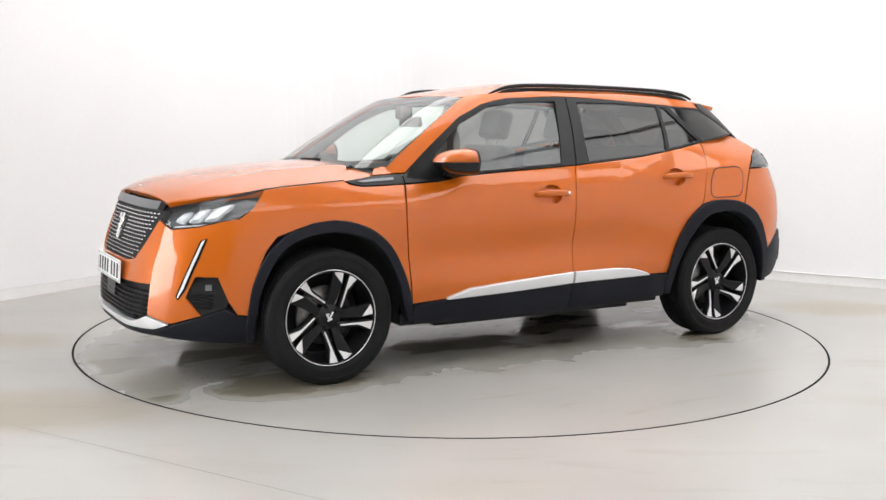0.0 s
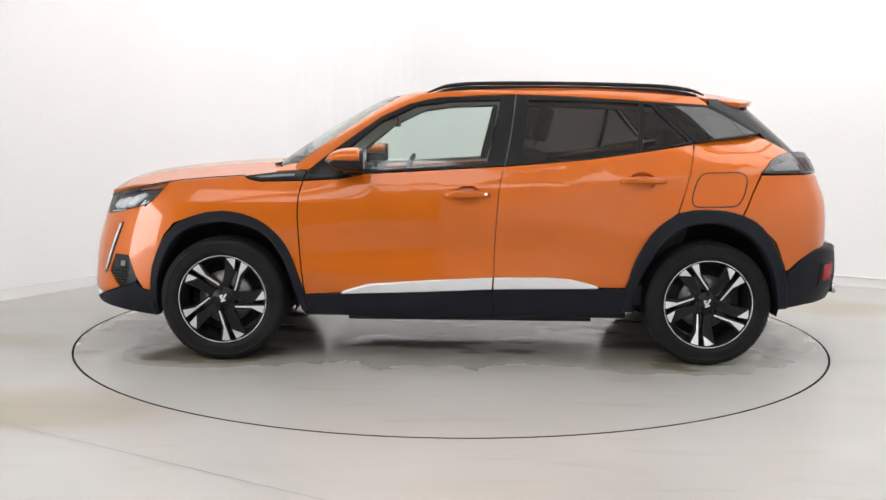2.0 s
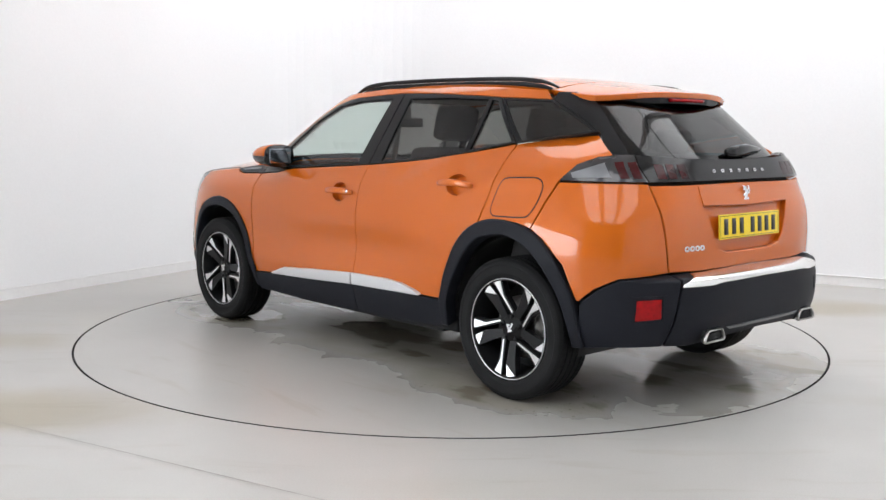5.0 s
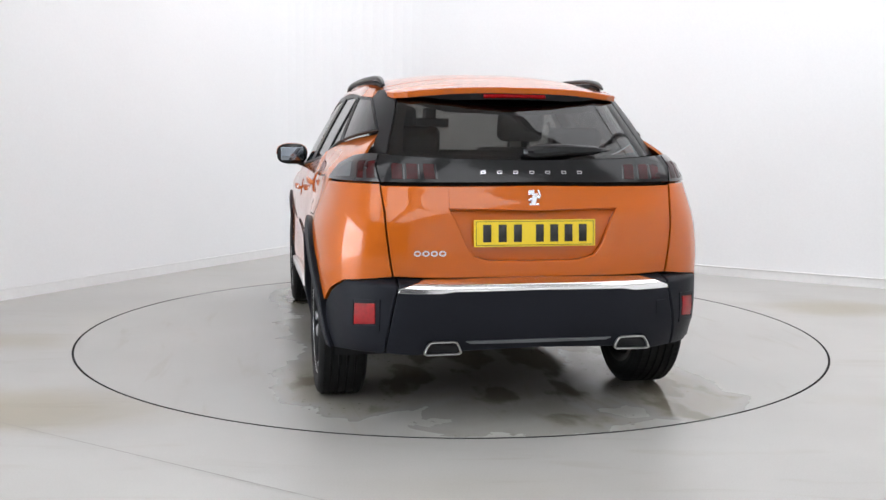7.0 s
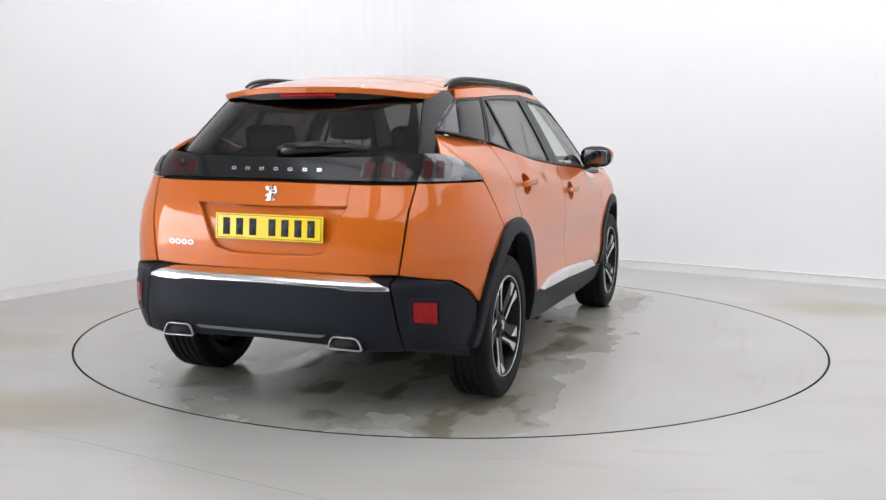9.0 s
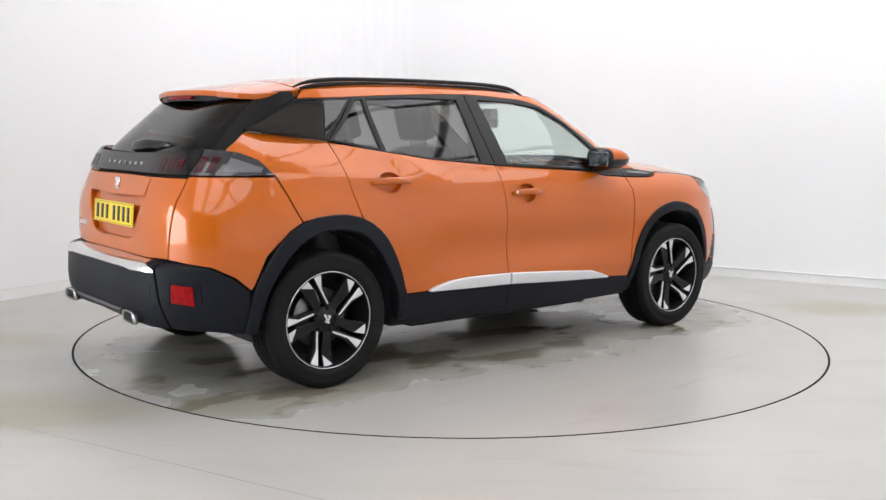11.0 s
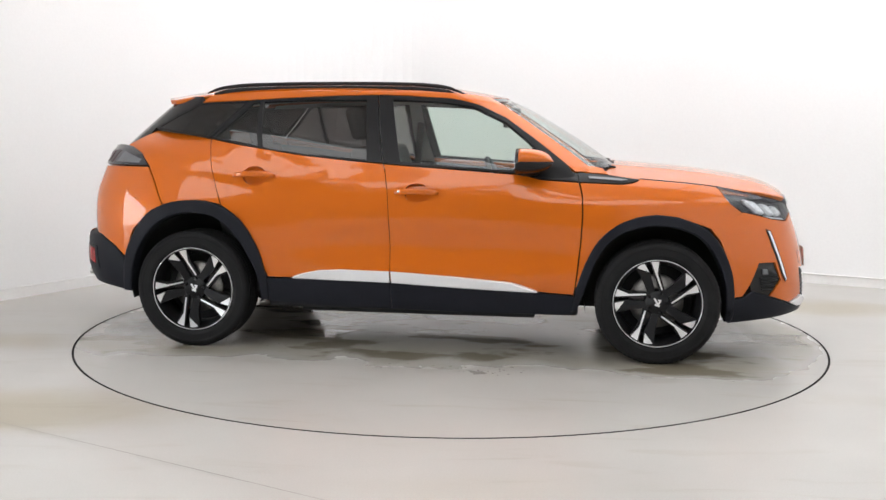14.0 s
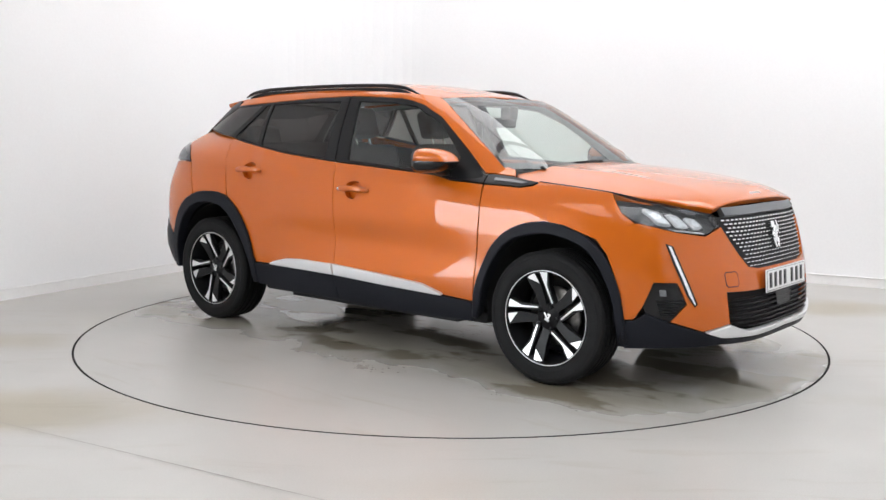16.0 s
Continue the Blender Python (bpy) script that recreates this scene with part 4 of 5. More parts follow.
    panel("pillar_trim", GRN, [(0.59, 1.03), (0.57, 1.2), (0.54, 1.33), (0.42, 1.400), (0.2, 1.425), (-0.25, 1.440), (-0.9, 1.420), (-1.3, 1.400), (-1.3, 1.425), (-0.9, 1.450), (-0.25, 1.465), (0.3, 1.450), (0.70, 1.425), (0.715, 1.33), (0.735, 1.2), (0.77, 1.03)], LINER, car, "pale grey inner pillar trim", out=-0.034, rim=False, gap=0)
    panel("pillar_trim", GRN, [(-0.15, 1.04), (-0.20, 1.25), (-0.22, 1.44), (-0.30, 1.44), (-0.29, 1.25), (-0.26, 1.04)], LINER, car, "pale grey inner pillar trim", out=-0.034, rim=False, gap=0)
    q_in = [(-1.068, 1.396), (-1.348, 1.382), (-1.435, 1.318), (-1.508, 1.252), (-1.33, 1.231), (-1.172, 1.206)]
    panel("quarter_trim", GRN, [(-1.044, 1.410), (-1.359, 1.396), (-1.455, 1.330), (-1.536, 1.245), (-1.34, 1.219), (-1.146, 1.192)], SATIN_BLACK, car, "satin black", holes=[q_in])
    panel("quarter_pane", GRN, q_in, GLASS_DARK, car, "dark privacy glass", out=-0.003, rim=False, gap=-0.003)
    panel("tail_pillar_trim", GRN, [(-1.362, 1.396), (-1.40, 1.432), (-1.50, 1.432), (-1.575, 1.407), (-1.597, 1.344), (-1.610, 1.25), (-1.620, 1.145), (-1.535, 1.145), (-1.530, 1.20), (-1.538, 1.243), (-1.458, 1.328)], SATIN_BLACK, car, thick=0.03)
    glass_b = [(GRN.u_rear, 1.425), (-1.9, 1.422), (-1.578, 1.407), (-1.600, 1.344), (-1.613, 1.25), (-1.623, 1.145), (-1.886, 1.133), (GRN.u_rear, 1.126)]
    panel("rear_window", GRN, across(glass_b, GRN.u_rear), GLASS_REAR, car, "dark privacy glass", both=False, out=-0.002, rim=False, gap=0)
    rim_b = [(GRN.u_rear, 1.322), (-1.9, 1.334), (-1.72, 1.366), (-1.66, 1.366), (-1.675, 1.25), (-1.695, 1.165), (-1.93, 1.150), (GRN.u_rear, 1.143)]
    panel("rear_window_border", GRN, across(glass_b, GRN.u_rear), INNER, car, "black printed border", both=False, holes=[across(rim_b, GRN.u_rear)], out=-0.010, rim=False, gap=0)

    # spoiler with its brake lamp
    sp = across_top([(-1.295, 0.0), (-1.29, 0.3), (-1.28, 0.545), (-1.45, 0.545), (-1.52, 0.525), (-1.575, 0.47), (-1.63, 0.35), (-1.665, 0.2), (-1.68, 0.0)])
    spoiler = panel("roof_spoiler", ROOF, sp, PAINT, car, both=False, thick=0.026, roll=0.004)[0]
    under = across_top([(-1.48, 0.0), (-1.46, 0.45), (-1.52, 0.48), (-1.555, 0.46), (-1.615, 0.34), (-1.65, 0.2), (-1.665, 0.0)])
    part("spoiler_underside", panel_bm(ROOF, under, out=-0.026, thick=0.030, gap=0), SATIN_BLACK, spoiler)
    bm = sweep([(-1.664 + 0.35 * y * y, y, roof_z(-1.66, y) - 0.040, 1.0) for y in [-0.14 + 0.02 * i for i in range(15)]], round_section(0.018, 0.017, 8, 4.0))
    part("brake_lamp", bm, LENS_RED, spoiler, "red high brake lamp")
    # roof rails
    for s in (1, -1):
        pts = smooth_path([(0.225, 0.553 * s, 1.448, 0.35), (0.17, 0.553 * s, 1.470, 0.7), (0.09, 0.552 * s, 1.492, 1.0), (-0.10, 0.55 * s, 1.506, 1.0), (-0.54, 0.548 * s, 1.509, 1.0), (-1.0, 0.543 * s, 1.501, 1.0), (-1.17, 0.54 * s, 1.488, 1.0), (-1.25, 0.538 * s, 1.474, 0.8), (-1.31, 0.536 * s, 1.452, 0.4)], 4)
        rail = part("roof_rail", sweep(pts, round_section(0.028, 0.022, 12, 3.0)), SATIN_BLACK, car, "satin black")
        foot = [(x, y, z - 0.024, k * 0.8) for x, y, z, k in pts[3:-3]]
        part("rail_base", sweep(foot, round_section(0.020, 0.030, 8, 3.0)), INNER, rail)

    # tail: gate, lamps, badges, plate
    gate = [(UR, 1.024), (-2.32, 1.021), (-2.026, 1.022), (-2.062, 0.914), (-2.092, 0.776), (-2.116, 0.650), (-2.3, 0.643), (UR, 0.642)]
    recess = [(UR, 0.918), (-2.340, 0.924), (-2.365, 0.90), (-2.425, 0.775), (-2.45, 0.742), (-2.51, 0.726), (UR, 0.723)]
    tailgate = panel("tailgate", LOW, across(gate, UR), PAINT, car, both=False, holes=[across(recess, UR)], thick=0.026, roll=0.004)[0]
    part("plate_recess", panel_bm(LOW, across(recess, UR), out=-0.026, rim=False, gap=-0.004), PAINT, tailgate)
    part("handle_bar", panel_bm(LOW, across([(UR, 1.016), (-2.322, 1.015), (-2.330, 0.928), (UR, 0.918)], UR), out=0.004, thick=0.016), PAINT, tailgate)
    band = [(UR, 1.124), (-2.290, 1.131), (-2.12, 1.139), (-1.949, 1.146), (-2.028, 1.031), (-2.2, 1.031), (UR, 1.032)]
    lamp_band = part("lamp_band", panel_bm(LOW, across(band, UR), out=0.004), GLOSS_BLACK, tailgate)
    for s in (1, -1):
        for i, u in enumerate((-2.052, -2.118, -2.195)):
            claw = [(u, 1.108), (u - 0.050, 1.106), (u - 0.070, 1.046), (u - 0.022, 1.046)]
            part("lamp_claw", panel_bm(LOW, claw, out=0.0052, thick=0.003, side=s, gap=0), LENS_CLAW, lamp_band)
            line = [(u - 0.056, 1.106), (u - 0.060, 1.106), (u - 0.078, 1.046), (u - 0.073, 1.046)]
            part("lamp_fin", panel_bm(LOW, line, out=0.0052, thick=0.003, side=s, gap=0), LENS_SMOKE, lamp_band)
        lamp = part("tail_lamp", panel_bm(LOW, [(-1.596, 1.031), (-1.64, 1.068), (-1.684, 1.103), (-1.776, 1.135), (-1.859, 1.145), (-1.945, 1.147), (-2.025, 1.031), (-1.80, 1.031)], out=0.006, thick=0.02, side=s), LENS_SMOKE, car, "smoked lens with red claws")
        for u in (-1.885, -1.945):
            part("lamp_claw", panel_bm(LOW, [(u + 0.02, 1.112), (u - 0.020, 1.116), (u - 0.052, 1.046), (u - 0.012, 1.046)], out=0.0075, thick=0.003, side=s, gap=0), LENS_CLAW, lamp)
        part("lamp_fin", panel_bm(LOW, [(-1.66, 1.066), (-1.82, 1.110), (-1.855, 1.050), (-1.67, 1.045)], out=0.0072, thick=0.003, side=s, gap=0), GREY, lamp)
    for i in range(7):  # lettering along the band, as plain bars
        u = -2.475 - (2 * (UR * -1 - 2.475)) * i / 6
        part("badge_mark", panel_bm(LOW, [(u + 0.011, 1.079), (u - 0.011, 1.079), (u - 0.011, 1.067), (u + 0.011, 1.067)], [[(u + 0.0075, 1.0762), (u - 0.0075, 1.0762), (u - 0.0075, 1.0698), (u + 0.0075, 1.0698)]], out=0.007, thick=0.003, gap=0), CHROME, lamp_band)
    for i in range(4):
        u = -2.210 - 0.034 * i
        ring = [(u + 0.015 * math.cos(radians(a)), 0.748 + 0.012 * math.sin(radians(a))) for a in range(0, 360, 30)]
        hole = [(u + 0.009 * math.cos(radians(a)), 0.748 + 0.006 * math.sin(radians(a))) for a in range(0, 360, 30)]
        part("badge_mark", panel_bm(LOW, ring, [hole], out=0.004, thick=0.004, gap=0), SILVER, tailgate)

    def emblem(x, z, lean, face, parent, grow=1.0):
        """A plain upright silver badge."""
        bm = bmesh.new()
        m = Matrix.Translation((x, 0, z)) @ Matrix.Rotation(radians(lean), 4, "Y") @ Matrix.Diagonal((1, grow, grow, 1))
        for dy, dz, w, h, r in ((0.0, 0.0, 0.026, 0.062, 12), (0.014, 0.034, 0.030, 0.024, 0), (-0.016, 0.012, 0.030, 0.012, 25), (0.016, 0.002, 0.030, 0.012, -30), (-0.014, -0.034, 0.014, 0.034, 25), (0.016, -0.034, 0.014, 0.034, -22), (-0.026, 0.030, 0.010, 0.036, -20)):
            add_box(bm, -0.004, 0.004, -w / 2, w / 2, -h / 2, h / 2, 0.003, m=m @ Matrix.Translation((0, dy * face, dz)) @ Matrix.Rotation(radians(r * face), 4, "X"))
        part("emblem", bm, CHROME, parent, "plain bright badge")

    p = LOW.place(UR, 0.965, 0.008)
    emblem(p[0], 0.965, 5, 1, tailgate, 0.85)

    def number_plate(x, z, lean, mat, face, parent, label):
        m = Matrix.Translation((x, 0, z)) @ Matrix.Rotation(radians(lean), 4, "Y")
        pl = part("number_plate", box_bm(-0.003, 0.003, -0.26, 0.26, -0.0555, 0.0555, bevel=0.002, m=m), mat, parent, label)
        for y in (-0.205, -0.143, -0.081, -0.019, 0.075, 0.140, 0.205):
            part("plate_bar", box_bm(face * 0.0030 - 0.001, face * 0.0030 + 0.001, y - 0.017, y + 0.017, -0.036, 0.036, m=m), INK, pl)
        bm = bmesh.new()
        for y0, y1, z0, z1 in ((-0.25, 0.25, 0.0475, 0.0495), (-0.25, 0.25, -0.0495, -0.0475), (-0.252, -0.25, -0.0495, 0.0495), (0.25, 0.252, -0.0495, 0.0495)):
            add_box(bm, face * 0.0030 - 0.0008, face * 0.0030 + 0.0008, y0, y1, z0, z1, m=m)
        part("plate_border", bm, INK, pl)

    number_plate(-2.024, 0.828, 4, PLATE_Y, -1, tailgate, "yellow rear plate with dark bars")
    # rear wiper: pivot cover and blade
    p = Vector(GRN.place(GRN.u_rear, 1.15, 0.02))
    wiper = part("rear_wiper", sweep([(p.x, 0.02, 1.150, 0.8), (p.x - 0.006, -0.03, 1.158, 1.1), (p.x + 0.006, -0.16, 1.168, 1.0), (p.x + 0.034, -0.30, 1.165, 0.7), (p.x + 0.062, -0.39, 1.162, 0.3)], round_section(0.034, 0.055, 12, 2.5)), GLOSS_BLACK, car, "gloss black")
    bm = sweep([(p.x + 0.012, 0.03, 1.142, 1), (p.x + 0.016, -0.2, 1.146, 1), (p.x + 0.055, -0.38, 1.155, 1)], round_section(0.01, 0.014, 8))
    part("wiper_blade", bm, RUBBER, wiper)

    # rear bumper
    BR = BUMP.u_rear
    corner = [(-1.696, 0.508), (-1.770, 0.573), (-1.881, 0.630), (-2.06, 0.647), (-2.142, 0.648), (-2.134, 0.600), (-2.100, 0.454), (-2.070, 0.334), (-1.86, 0.321), (-1.716, 0.303), (-1.69, 0.40)]
    refl = [(-1.941, 0.541), (-2.045, 0.550), (-2.042, 0.463), (-1.933, 0.450)]
    for s in (1, -1):
        c = part("bumper_corner", panel_bm(BUMP, corner, side=s, thick=0.03, roll=0.005, step=0.012), PLASTIC, car, "grained black plastic")
        part("reflector_frame", panel_bm(BUMP, [(-1.915, 0.558), (-2.068, 0.566), (-2.060, 0.435), (-1.895, 0.425)], [refl], side=s, out=0.004, thick=0.006), PLASTIC, c)
        part("reflector", panel_bm(BUMP, refl, side=s, out=0.003, thick=0.008), LENS_RED, c, "red reflector")
    centre = [(BR, 0.652), (-2.145, 0.648), (-2.137, 0.600), (-2.103, 0.454), (-2.073, 0.334), (-2.195, 0.330), (-2.38, 0.352), (BR, 0.362)]
    bump = panel("bumper_centre", BUMP, across(centre, BR), PLASTIC, car, "grained black plastic", both=False, thick=0.03, roll=0.004, step=0.012)[0]
    skid = [(BR, 0.648), (-2.25, 0.643), (-2.20, 0.630), (-2.142, 0.610), (-2.136, 0.592), (-2.305, 0.592), (-2.36, 0.600), (BR, 0.603)]
    part("bumper_strip", panel_bm(BUMP, across(skid, BR), out=0.004, thick=0.006, roll=0.002, step=0.009), POLISHED, bump, "satin silver strip")
    part("bumper_lip", panel_bm(BUMP, across([(BR, 0.403), (-2.40, 0.401), (-2.42, 0.392), (BR, 0.391)], BR), out=0.008, thick=0.01, gap=0), GREY, bump)
    part("tow_cover", panel_bm(BUMP, [(-3.20, 0.545), (-3.245, 0.545), (-3.245, 0.485), (-3.20, 0.485)], out=0.003, thick=0.004, gap=0), PLASTIC, bump)
    for s in (1, -1):
        tip = [(0.0, 0.478, 0.353), (0.0, 0.468, 0.377), (0.0, 0.455, 0.395), (0.0, 0.44, 0.399), (0.0, 0.36, 0.399), (0.0, 0.345, 0.395), (0.0, 0.335, 0.377), (0.0, 0.327, 0.355), (0.0, 0.337, 0.349), (0.0, 0.467, 0.348)]
        pts = [(-2.110, y * s, z, 1.0) for _, y, z in tip]
        t = part("exhaust_trim", sweep(pts, round_section(0.008, 0.024, 8, 2.5), up=Vector((1, 0, 0)), closed=True), EXHAUST, bump, "chrome exhaust surround")
        part("exhaust_mouth", box_bm(-2.109, -2.05, min(0.34 * s, 0.46 * s), max(0.34 * s, 0.46 * s), 0.35, 0.40), INNER, t)

    # nose: bumper, grille, lamps, plate
    nose = [(UF, 0.605), (2.42, 0.606), (2.333, 0.620), (2.276, 0.682), (2.233, 0.748), (2.195, 0.812), (2.090, 0.771), (1.957, 0.788), (1.859, 0.811), (1.772, 0.829), (1.663, 0.792), (1.559, 0.753), (1.610, 0.677), (1.643, 0.548), (1.655, 0.443),
            (1.650, 0.366), (1.712, 0.375), (1.755, 0.437), (1.814, 0.554), (1.915, 0.555), (1.949, 0.460), (1.868, 0.373), (2.019, 0.327), (2.163, 0.360), (2.159, 0.508), (2.334, 0.504), (UF, 0.50)]
    panel("front_bumper", LOW, across(nose, UF), PAINT, car, both=False, thick=0.035, gap=0.003)
    eye = [(2.168, 0.600), (2.226, 0.600), (2.236, 0.590), (2.238, 0.546), (2.230, 0.536), (2.172, 0.536), (2.162, 0.546), (2.160, 0.590)]
    part("tow_cover_joint", panel_bm(LOW, eye, side=-1, out=0.0006, thick=0.002, gap=-0.002), INNER, car)
    part("tow_cover", panel_bm(LOW, eye, side=-1, out=0.0014, thick=0.004, gap=0.0), PAINT, car)
    low_trim = [(UF, 0.292), (2.349, 0.286), (2.116, 0.295), (2.019, 0.324), (1.868, 0.370), (1.764, 0.409), (1.712, 0.372), (1.652, 0.363), (1.669, 0.22), (1.843, 0.236), (1.992, 0.247), (2.128, 0.258), (2.364, 0.254), (UF, 0.256)]
    lower = panel("bumper_underlip", LOW, across(low_trim, UF), PLASTIC, car, "grained black plastic", both=False, out=0.004, thick=0.05, roll=0.006)[0]
    part("bumper_strip", panel_bm(LOW, across([(UF, 0.322), (2.50, 0.320), (2.30, 0.319), (2.25, 0.328), (2.163, 0.359), (2.022, 0.326), (2.116, 0.296), (2.349, 0.287), (UF, 0.293)], UF), out=0.010, thick=0.03, roll=0.003), SILVER, lower, "satin silver strip")
    part("lower_grille_back", panel_bm(LOW, across([(UF, 0.50), (2.332, 0.504), (2.159, 0.510), (2.163, 0.358), (2.288, 0.306), (2.50, 0.310), (UF, 0.310)], UF), out=-0.045, rim=False, gap=-0.01), INNER, lower)
    for i in range(7):
        z = 0.336 + 0.0225 * i
        lo = 2.178 if i > 1 else (2.28, 2.19)[i]
        pts = []
        for k in range(25):
            u = lo + (2 * UF - 2 * lo) * k / 24
            q = LOW.place(u, z, -0.014)
            pts.append((*q, 1.0))
        part("lower_grille_slat", sweep(pts, round_section(0.022, 0.007, 6, 2.5)), SATIN_BLACK, lower)
    part("radar_cover", panel_bm(LOW, across([(UF, 0.492), (2.60, 0.492), (2.61, 0.405), (UF, 0.40)], UF), out=-0.006, thick=0.02), SATIN_BLACK, lower)
    grille_cut = [(UF, 0.853), (2.238, 0.850), (2.162, 0.859), (2.197, 0.812), (2.235, 0.748), (2.278, 0.683), (2.335, 0.622), (2.42, 0.608), (UF, 0.607)]
    grille = panel("upper_grille", LOW, across(grille_cut, UF), INNER, car, "black with bright dashes", both=False, out=-0.012, thick=0.02, gap=-0.002)[0]
    bm = bmesh.new()
    rows = 13
    for r in range(rows):
        z = 0.620 + 0.0182 * r
        left = 2.35 - (2.35 - 2.185) * (r / (rows - 1)) ** 0.85 + 0.014
        n = int((UF - left) / 0.037)
        size = 0.40 + 0.60 * (r / (rows - 1))
        for k in range(-n, n + 1):
            u = UF + 0.037 * (k + (0.5 if r % 2 else 0.0))
            if abs(u - UF) > UF - left:
                continue
            h, w = 0.0026 * size + 0.0005, 0.0125
            vs = [bm.verts.new(LOW.place(a, b, o)) for o in (-0.003, -0.013) for a, b in ((u - w, z - h), (u + w, z - h), (u + w * 0.85, z + h), (u - w * 0.85, z + h))]
            for f in ((0, 1, 2, 3), (0, 4, 5, 1), (1, 5, 6, 2), (2, 6, 7, 3), (3, 7, 4, 0)):
                bm.faces.new([vs[i] for i in f])
    tagged(part("grille_mesh", bm, CHROME, grille, "rows of small bright dashes", False), kind="stuff")
    panel("grille_bar", LOW, across([(UF, 0.902), (2.50, 0.901), (2.229, 0.898), (2.241, 0.855), (UF, 0.857)], UF), GREY, car, "grey satin bar over the grille", both=False, out=0.0, thick=0.03)
    emblem(LOW.place(UF, 0.75, 0.008)[0], 0.75, -14, -1, grille, 1.4)
    p = LOW.place(UF, 0.540, 0.012)
    number_plate(p[0] + 0.004, 0.540, -4, PLATE_W, 1, car, "white front plate with dark bars")
    for s in (1, -1):
        cut = [(1.663, 0.962), (1.843, 0.925), (2.026, 0.889), (2.162, 0.859), (2.192, 0.814), (2.091, 0.774), (1.957, 0.788), (1.859, 0.811), (1.772, 0.829), (1.705, 0.871)]
        lamp = part("headlamp", panel_bm(LOW, cut, side=s, out=-0.040, rim=True, thick=0.01, gap=0.0), LAMP_BACK, car, "clear lens over bright reflectors")
        wall = panel_bm(LOW, cut, side=s, out=-0.002, thick=0.04, gap=0.0005)
        bmesh.ops.delete(wall, geom=[f for f in wall.faces if not f.tag], context="FACES")
        part("lamp_edge", wall, GLOSS_BLACK, lamp)
        for cells in ([(1.79, 0.910), (1.890, 0.889), (1.950, 0.814), (1.868, 0.824)], [(1.903, 0.886), (1.978, 0.871), (2.037, 0.804), (1.960, 0.813)], [(1.993, 0.867), (2.067, 0.853), (2.117, 0.808), (2.050, 0.803)]):
            part("reflector_cell", panel_bm(LOW, cells, side=s, out=-0.016, thick=0.024, gap=0.0, step=0.02, roll=0.012), LAMP_GREY, lamp, "bright reflector")
        part("light_guide", panel_bm(LOW, [(1.915, 0.804), (2.08, 0.789), (2.10, 0.781), (1.955, 0.794)], side=s, out=-0.012, thick=0.01, gap=0.0, step=0.03), PLATE_W, lamp, "white light guide")
        ob = part("lens", panel_bm(LOW, cut, side=s, out=0.001, rim=False, gap=0.001), GLASS_LAMP, lamp, "clear lens")
        ob.visible_shadow = False
        drl = part("running_lamp", panel_bm(LOW, [(1.888, 0.739), (1.925, 0.727), (1.954, 0.615), (2.002, 0.460), (1.985, 0.442), (1.951, 0.499), (1.909, 0.640)], side=s, out=0.003, thick=0.006), GLOSS_BLACK, car, "slim claw-shaped running lamp")
        part("light_guide", panel_bm(LOW, [(1.899, 0.731), (1.916, 0.724), (1.945, 0.615), (1.991, 0.464), (1.987, 0.452), (1.961, 0.503), (1.921, 0.640)], side=s, out=0.007, thick=0.005), LAMP_GREY, drl, "pale light guide")
        fog = part("fog_lamp_housing", panel_bm(LOW, [(1.757, 0.437), (1.815, 0.552), (1.914, 0.553), (1.947, 0.460), (1.868, 0.375), (1.766, 0.412)], side=s, out=-0.008, thick=0.02, gap=-0.001), GLOSS_BLACK, car)
        for k in range(5):
            z = 0.405 + 0.016 * k
            a, b = 1.828 - 0.003 * k, 1.893 + 0.010 * k
            part("housing_slat", panel_bm(LOW, [(a, z), (b, z), (b, z + 0.006), (a, z + 0.006)], side=s, out=0.002, thick=0.012, gap=0.0), SATIN_BLACK, fog)
        part("fog_lens", panel_bm(LOW, [(1.834, 0.522), (1.864, 0.522), (1.864, 0.494), (1.834, 0.494)], side=s, out=0.001, thick=0.012, gap=0.0), GREY, fog, "small clear lamp lens")
    for i in range(4):  # model badge on the bonnet edge as plain bars
        x = 1.99
        y = -0.05 + 0.033 * i
        part("badge_mark", panel_bm(HOOD, [(x - 0.006, y - 0.012), (x + 0.006, y - 0.012), (x + 0.006, y + 0.012), (x - 0.006, y + 0.012)], out=0.005, thick=0.004, gap=0), CHROME, car)

    # washer and wiper end caps at the screen's foot
    for s in (1, -1):
        bm = sweep([(1.07, 0.52 * s, 1.050, 0.4), (1.02, 0.50 * s, 1.056, 1.0), (0.97, 0.42 * s, 1.070, 0.8)], round_section(0.024, 0.020, 8))
        part("wiper_arm", bm, SATIN_BLACK, car)
    part("wiper_blade", sweep([(1.000, -0.50, 1.058, 1), (1.045, -0.1, 1.078, 1), (1.045, 0.1, 1.078, 1)], round_section(0.016, 0.016, 8)), RUBBER, car)
    part("wiper_blade", sweep([(1.030, 0.0, 1.080, 1), (1.02, 0.3, 1.074, 1), (0.97, 0.52, 1.060, 1)], round_section(0.016, 0.016, 8)), RUBBER, car)

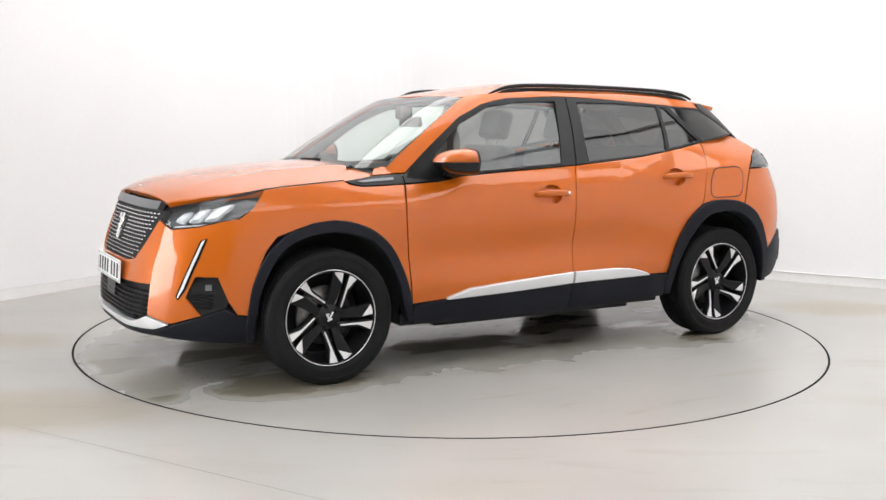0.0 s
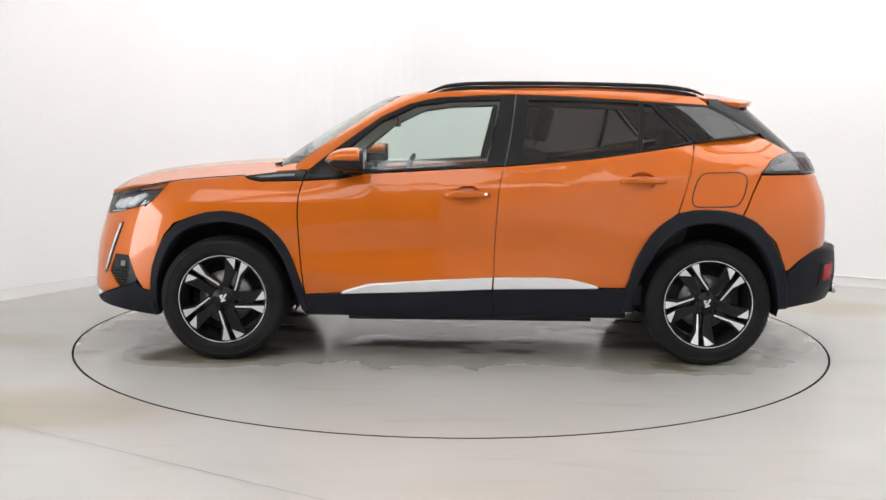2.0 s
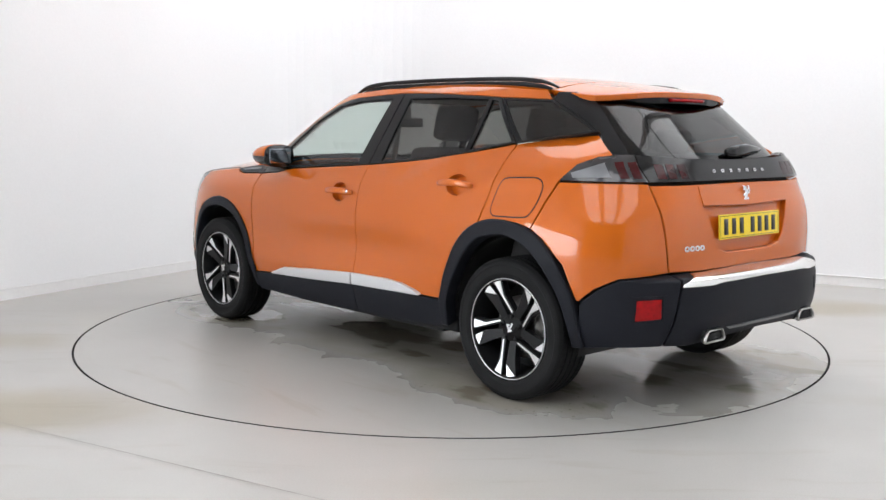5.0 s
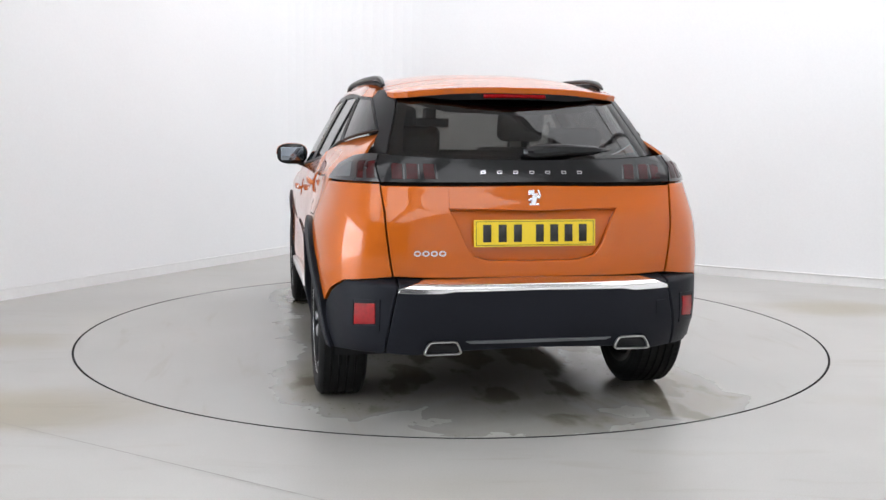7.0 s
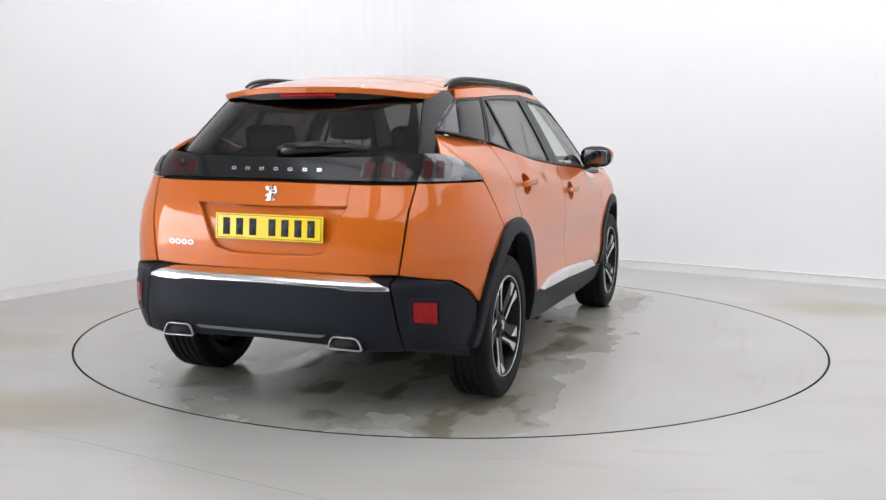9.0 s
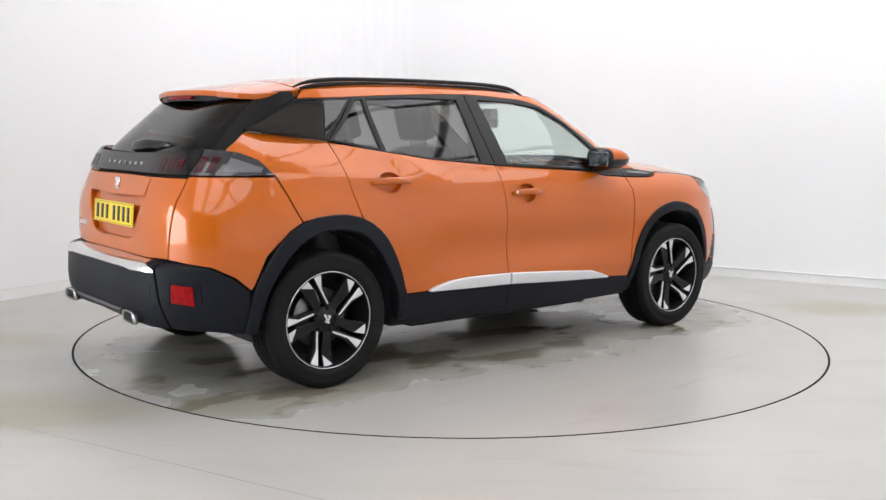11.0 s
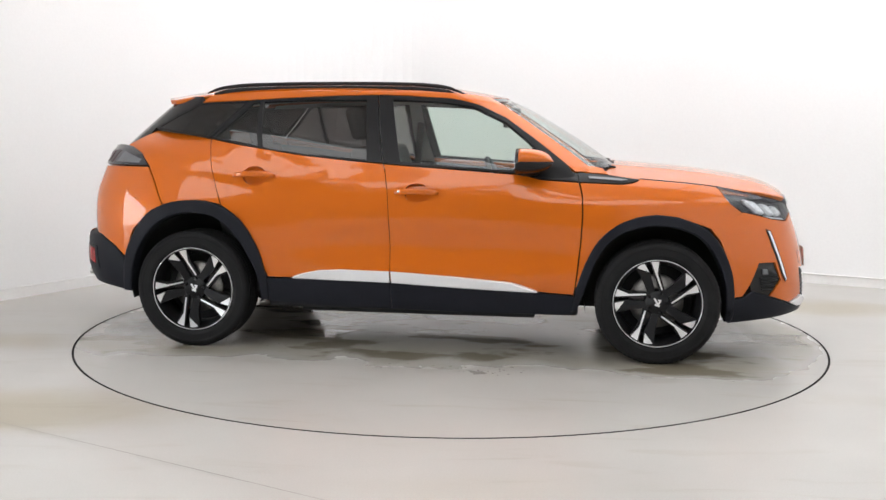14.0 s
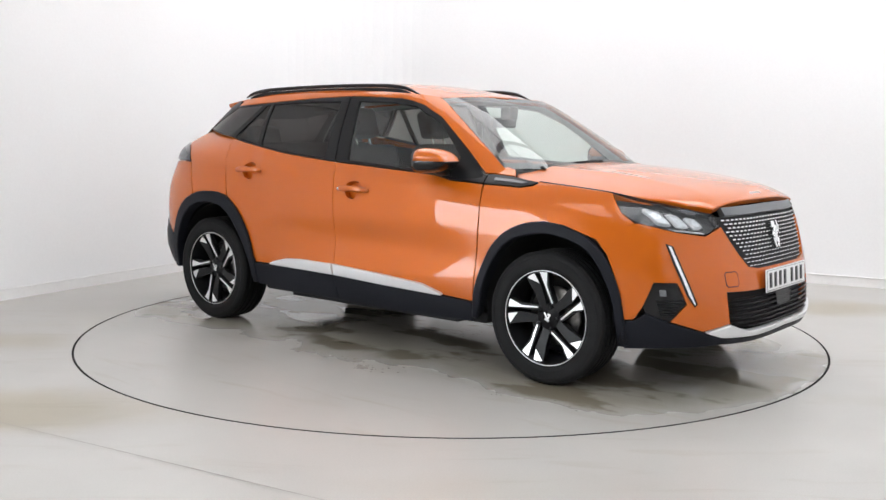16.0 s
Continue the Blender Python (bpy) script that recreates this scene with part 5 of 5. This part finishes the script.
    # door mirrors
    for s in (1, -1):
        def shell_bm(z_lo, z_hi, grow, x0=0.535):
            bm = bmesh.new()
            rings = []
            for i in range(9):
                f = i / 8
                x = x0 + (0.735 - x0) * f
                k = (1 - f ** 2.6) ** 0.5 if f < 1 else 0.05
                k = max(k, 0.08)
                ring = []
                for a in range(0, 360, 20):
                    c, d = math.cos(radians(a)), math.sin(radians(a))
                    y = 0.885 + (0.098 * math.copysign(abs(c) ** 0.7, c)) * (0.55 + 0.45 * k) * grow
                    z = 1.088 + (0.066 * math.copysign(abs(d) ** 0.75, d)) * k * grow - 0.006 * (1 - k)
                    z = min(max(z, z_lo), z_hi)
                    ring.append(bm.verts.new((x, y * s, z)))
                rings.append(ring)
            for p, q in zip(rings, rings[1:]):
                for j in range(18):
                    bm.faces.new((p[j], p[(j + 1) % 18], q[(j + 1) % 18], q[j]))
            bm.faces.new(rings[0])
            bm.faces.new(rings[-1][::-1])
            return bm
        mirror = part("door_mirror", shell_bm(1.0, 1.2, 1.0), GLOSS_BLACK, car, "black lower shell with painted cap")
        part("mirror_cap", shell_bm(1.088, 1.2, 1.03, 0.552), PAINT, mirror)
        bm = box_bm(0.530, 0.537, min(0.812 * s, 0.958 * s), max(0.812 * s, 0.958 * s), 1.046, 1.130, bevel=0.003)
        part("mirror_glass", bm, MIRROR, mirror, "silvered mirror glass")
        arm_pts = [(0.60, 0.76 * s, 1.012, 1.0), (0.615, 0.82 * s, 1.022, 0.9), (0.62, 0.87 * s, 1.045, 0.9)]
        part("mirror_arm", sweep(arm_pts, round_section(0.09, 0.030, 10)), SATIN_BLACK, mirror)
        part("mirror_base", panel_bm(LOW, [(0.868, 0.976), (0.674, 0.987), (0.60, 1.0), (0.66, 1.03), (0.80, 1.028), (0.86, 1.02)], side=s, out=0.003), SATIN_BLACK, mirror)

    # wheels
    for x, y in ((1.3025, 0.755), (-1.3025, 0.755), (1.3025, -0.755), (-1.3025, -0.755)):
        beta = {(1, 1): 68, (-1, 1): 48, (1, -1): 33, (-1, -1): 43.6}[(1 if x > 0 else -1, 1 if y > 0 else -1)]
        w = build_wheel(1 if y > 0 else -1, beta)
        w.parent = car
        w.matrix_basis = pose(x, y, 0.3345)

    # cabin
    for y in (0.37, -0.37):
        bm, m = seat(-0.22, y, 0.50)
        st = part("front_seat", bm, CLOTH, car, "grey cloth seat")
        part("head_rest", box_bm(-0.05, 0.05, -0.13, 0.13, 0.67, 0.86, bevel=0.04, m=m), CLOTH, st)
        for d in (-0.06, 0.06):
            part("head_rest_post", box_bm(-0.008, 0.008, d - 0.007, d + 0.007, 0.58, 0.72, bevel=0.003, m=m), CHROME, st)
    bm, m = seat(-1.12, 0.0, 1.24)
    bench = part("rear_bench", bm, CLOTH, car, "grey cloth bench")
    for y in (0.40, -0.40):
        part("head_rest", box_bm(-0.04, 0.04, -0.13, 0.13, 0.60, 0.74, bevel=0.035, m=m @ Matrix.Translation((0, y, 0))), CLOTH, bench)
    bm = bmesh.new()
    add_box(bm, 0.50, 1.02, -0.70, 0.70, 0.72, 0.985, 0.06)
    add_box(bm, 0.52, 0.72, -0.56, -0.20, 0.97, 1.03, 0.025)
    add_box(bm, 0.52, 0.55, -0.13, 0.13, 0.93, 1.06, 0.01)
    add_box(bm, -0.3, 0.6, -0.11, 0.11, 0.40, 0.66, 0.03)
    add_box(bm, -1.6, 0.9, -0.70, 0.70, 0.30, 0.42, 0.02)
    part("dashboard", bm, CABIN, car, "black dashboard and console")
    ring = lathe([(0.168 + 0.015 * math.cos(radians(a)), 0.015 * math.sin(radians(a))) for a in range(0, 360, 45)], 36, close=True)
    add_box(ring, -0.16, 0.16, -0.012, 0.012, -0.03, 0.02, 0.006)
    add_box(ring, -0.02, 0.02, -0.012, 0.012, -0.16, 0.0, 0.006)
    bmesh.ops.rotate(ring, verts=ring.verts, matrix=Matrix.Rotation(radians(90), 3, "Z"))
    bmesh.ops.rotate(ring, verts=ring.verts, matrix=Matrix.Rotation(radians(-24), 3, "Y"))
    bmesh.ops.translate(ring, verts=ring.verts, vec=(0.40, -0.37, 0.93))
    part("steering_wheel", ring, CABIN, car)
    part("interior_mirror", box_bm(0.40, 0.43, -0.12, 0.12, 1.265, 1.325, bevel=0.012), CABIN, car)
    part("mirror_stalk", box_bm(0.42, 0.50, -0.04, 0.04, 1.31, 1.39, bevel=0.015), CABIN, car)
    for s in (1, -1):
        belt = [(-0.22, 0.60 * s, 1.30, 1), (-0.25, 0.66 * s, 1.1, 1), (-0.27, 0.72 * s, 0.8, 1)]
        part("seat_belt", sweep(belt, round_section(0.05, 0.004, 6, 4.0), up=Vector((0, 1, 0))), CLOTH, car)
    return car


car = build_car()


def motions():
    """The turntable and the car on it turn as one."""
    walk(turntable, [(t, pose(0, 0, 0, 0, 0, a)) for t, a in TURNS])
    walk(car, [(t, pose(0, 0, 0, 0, 0, a) @ CAR_ON_TABLE) for t, a in TURNS])


motions()
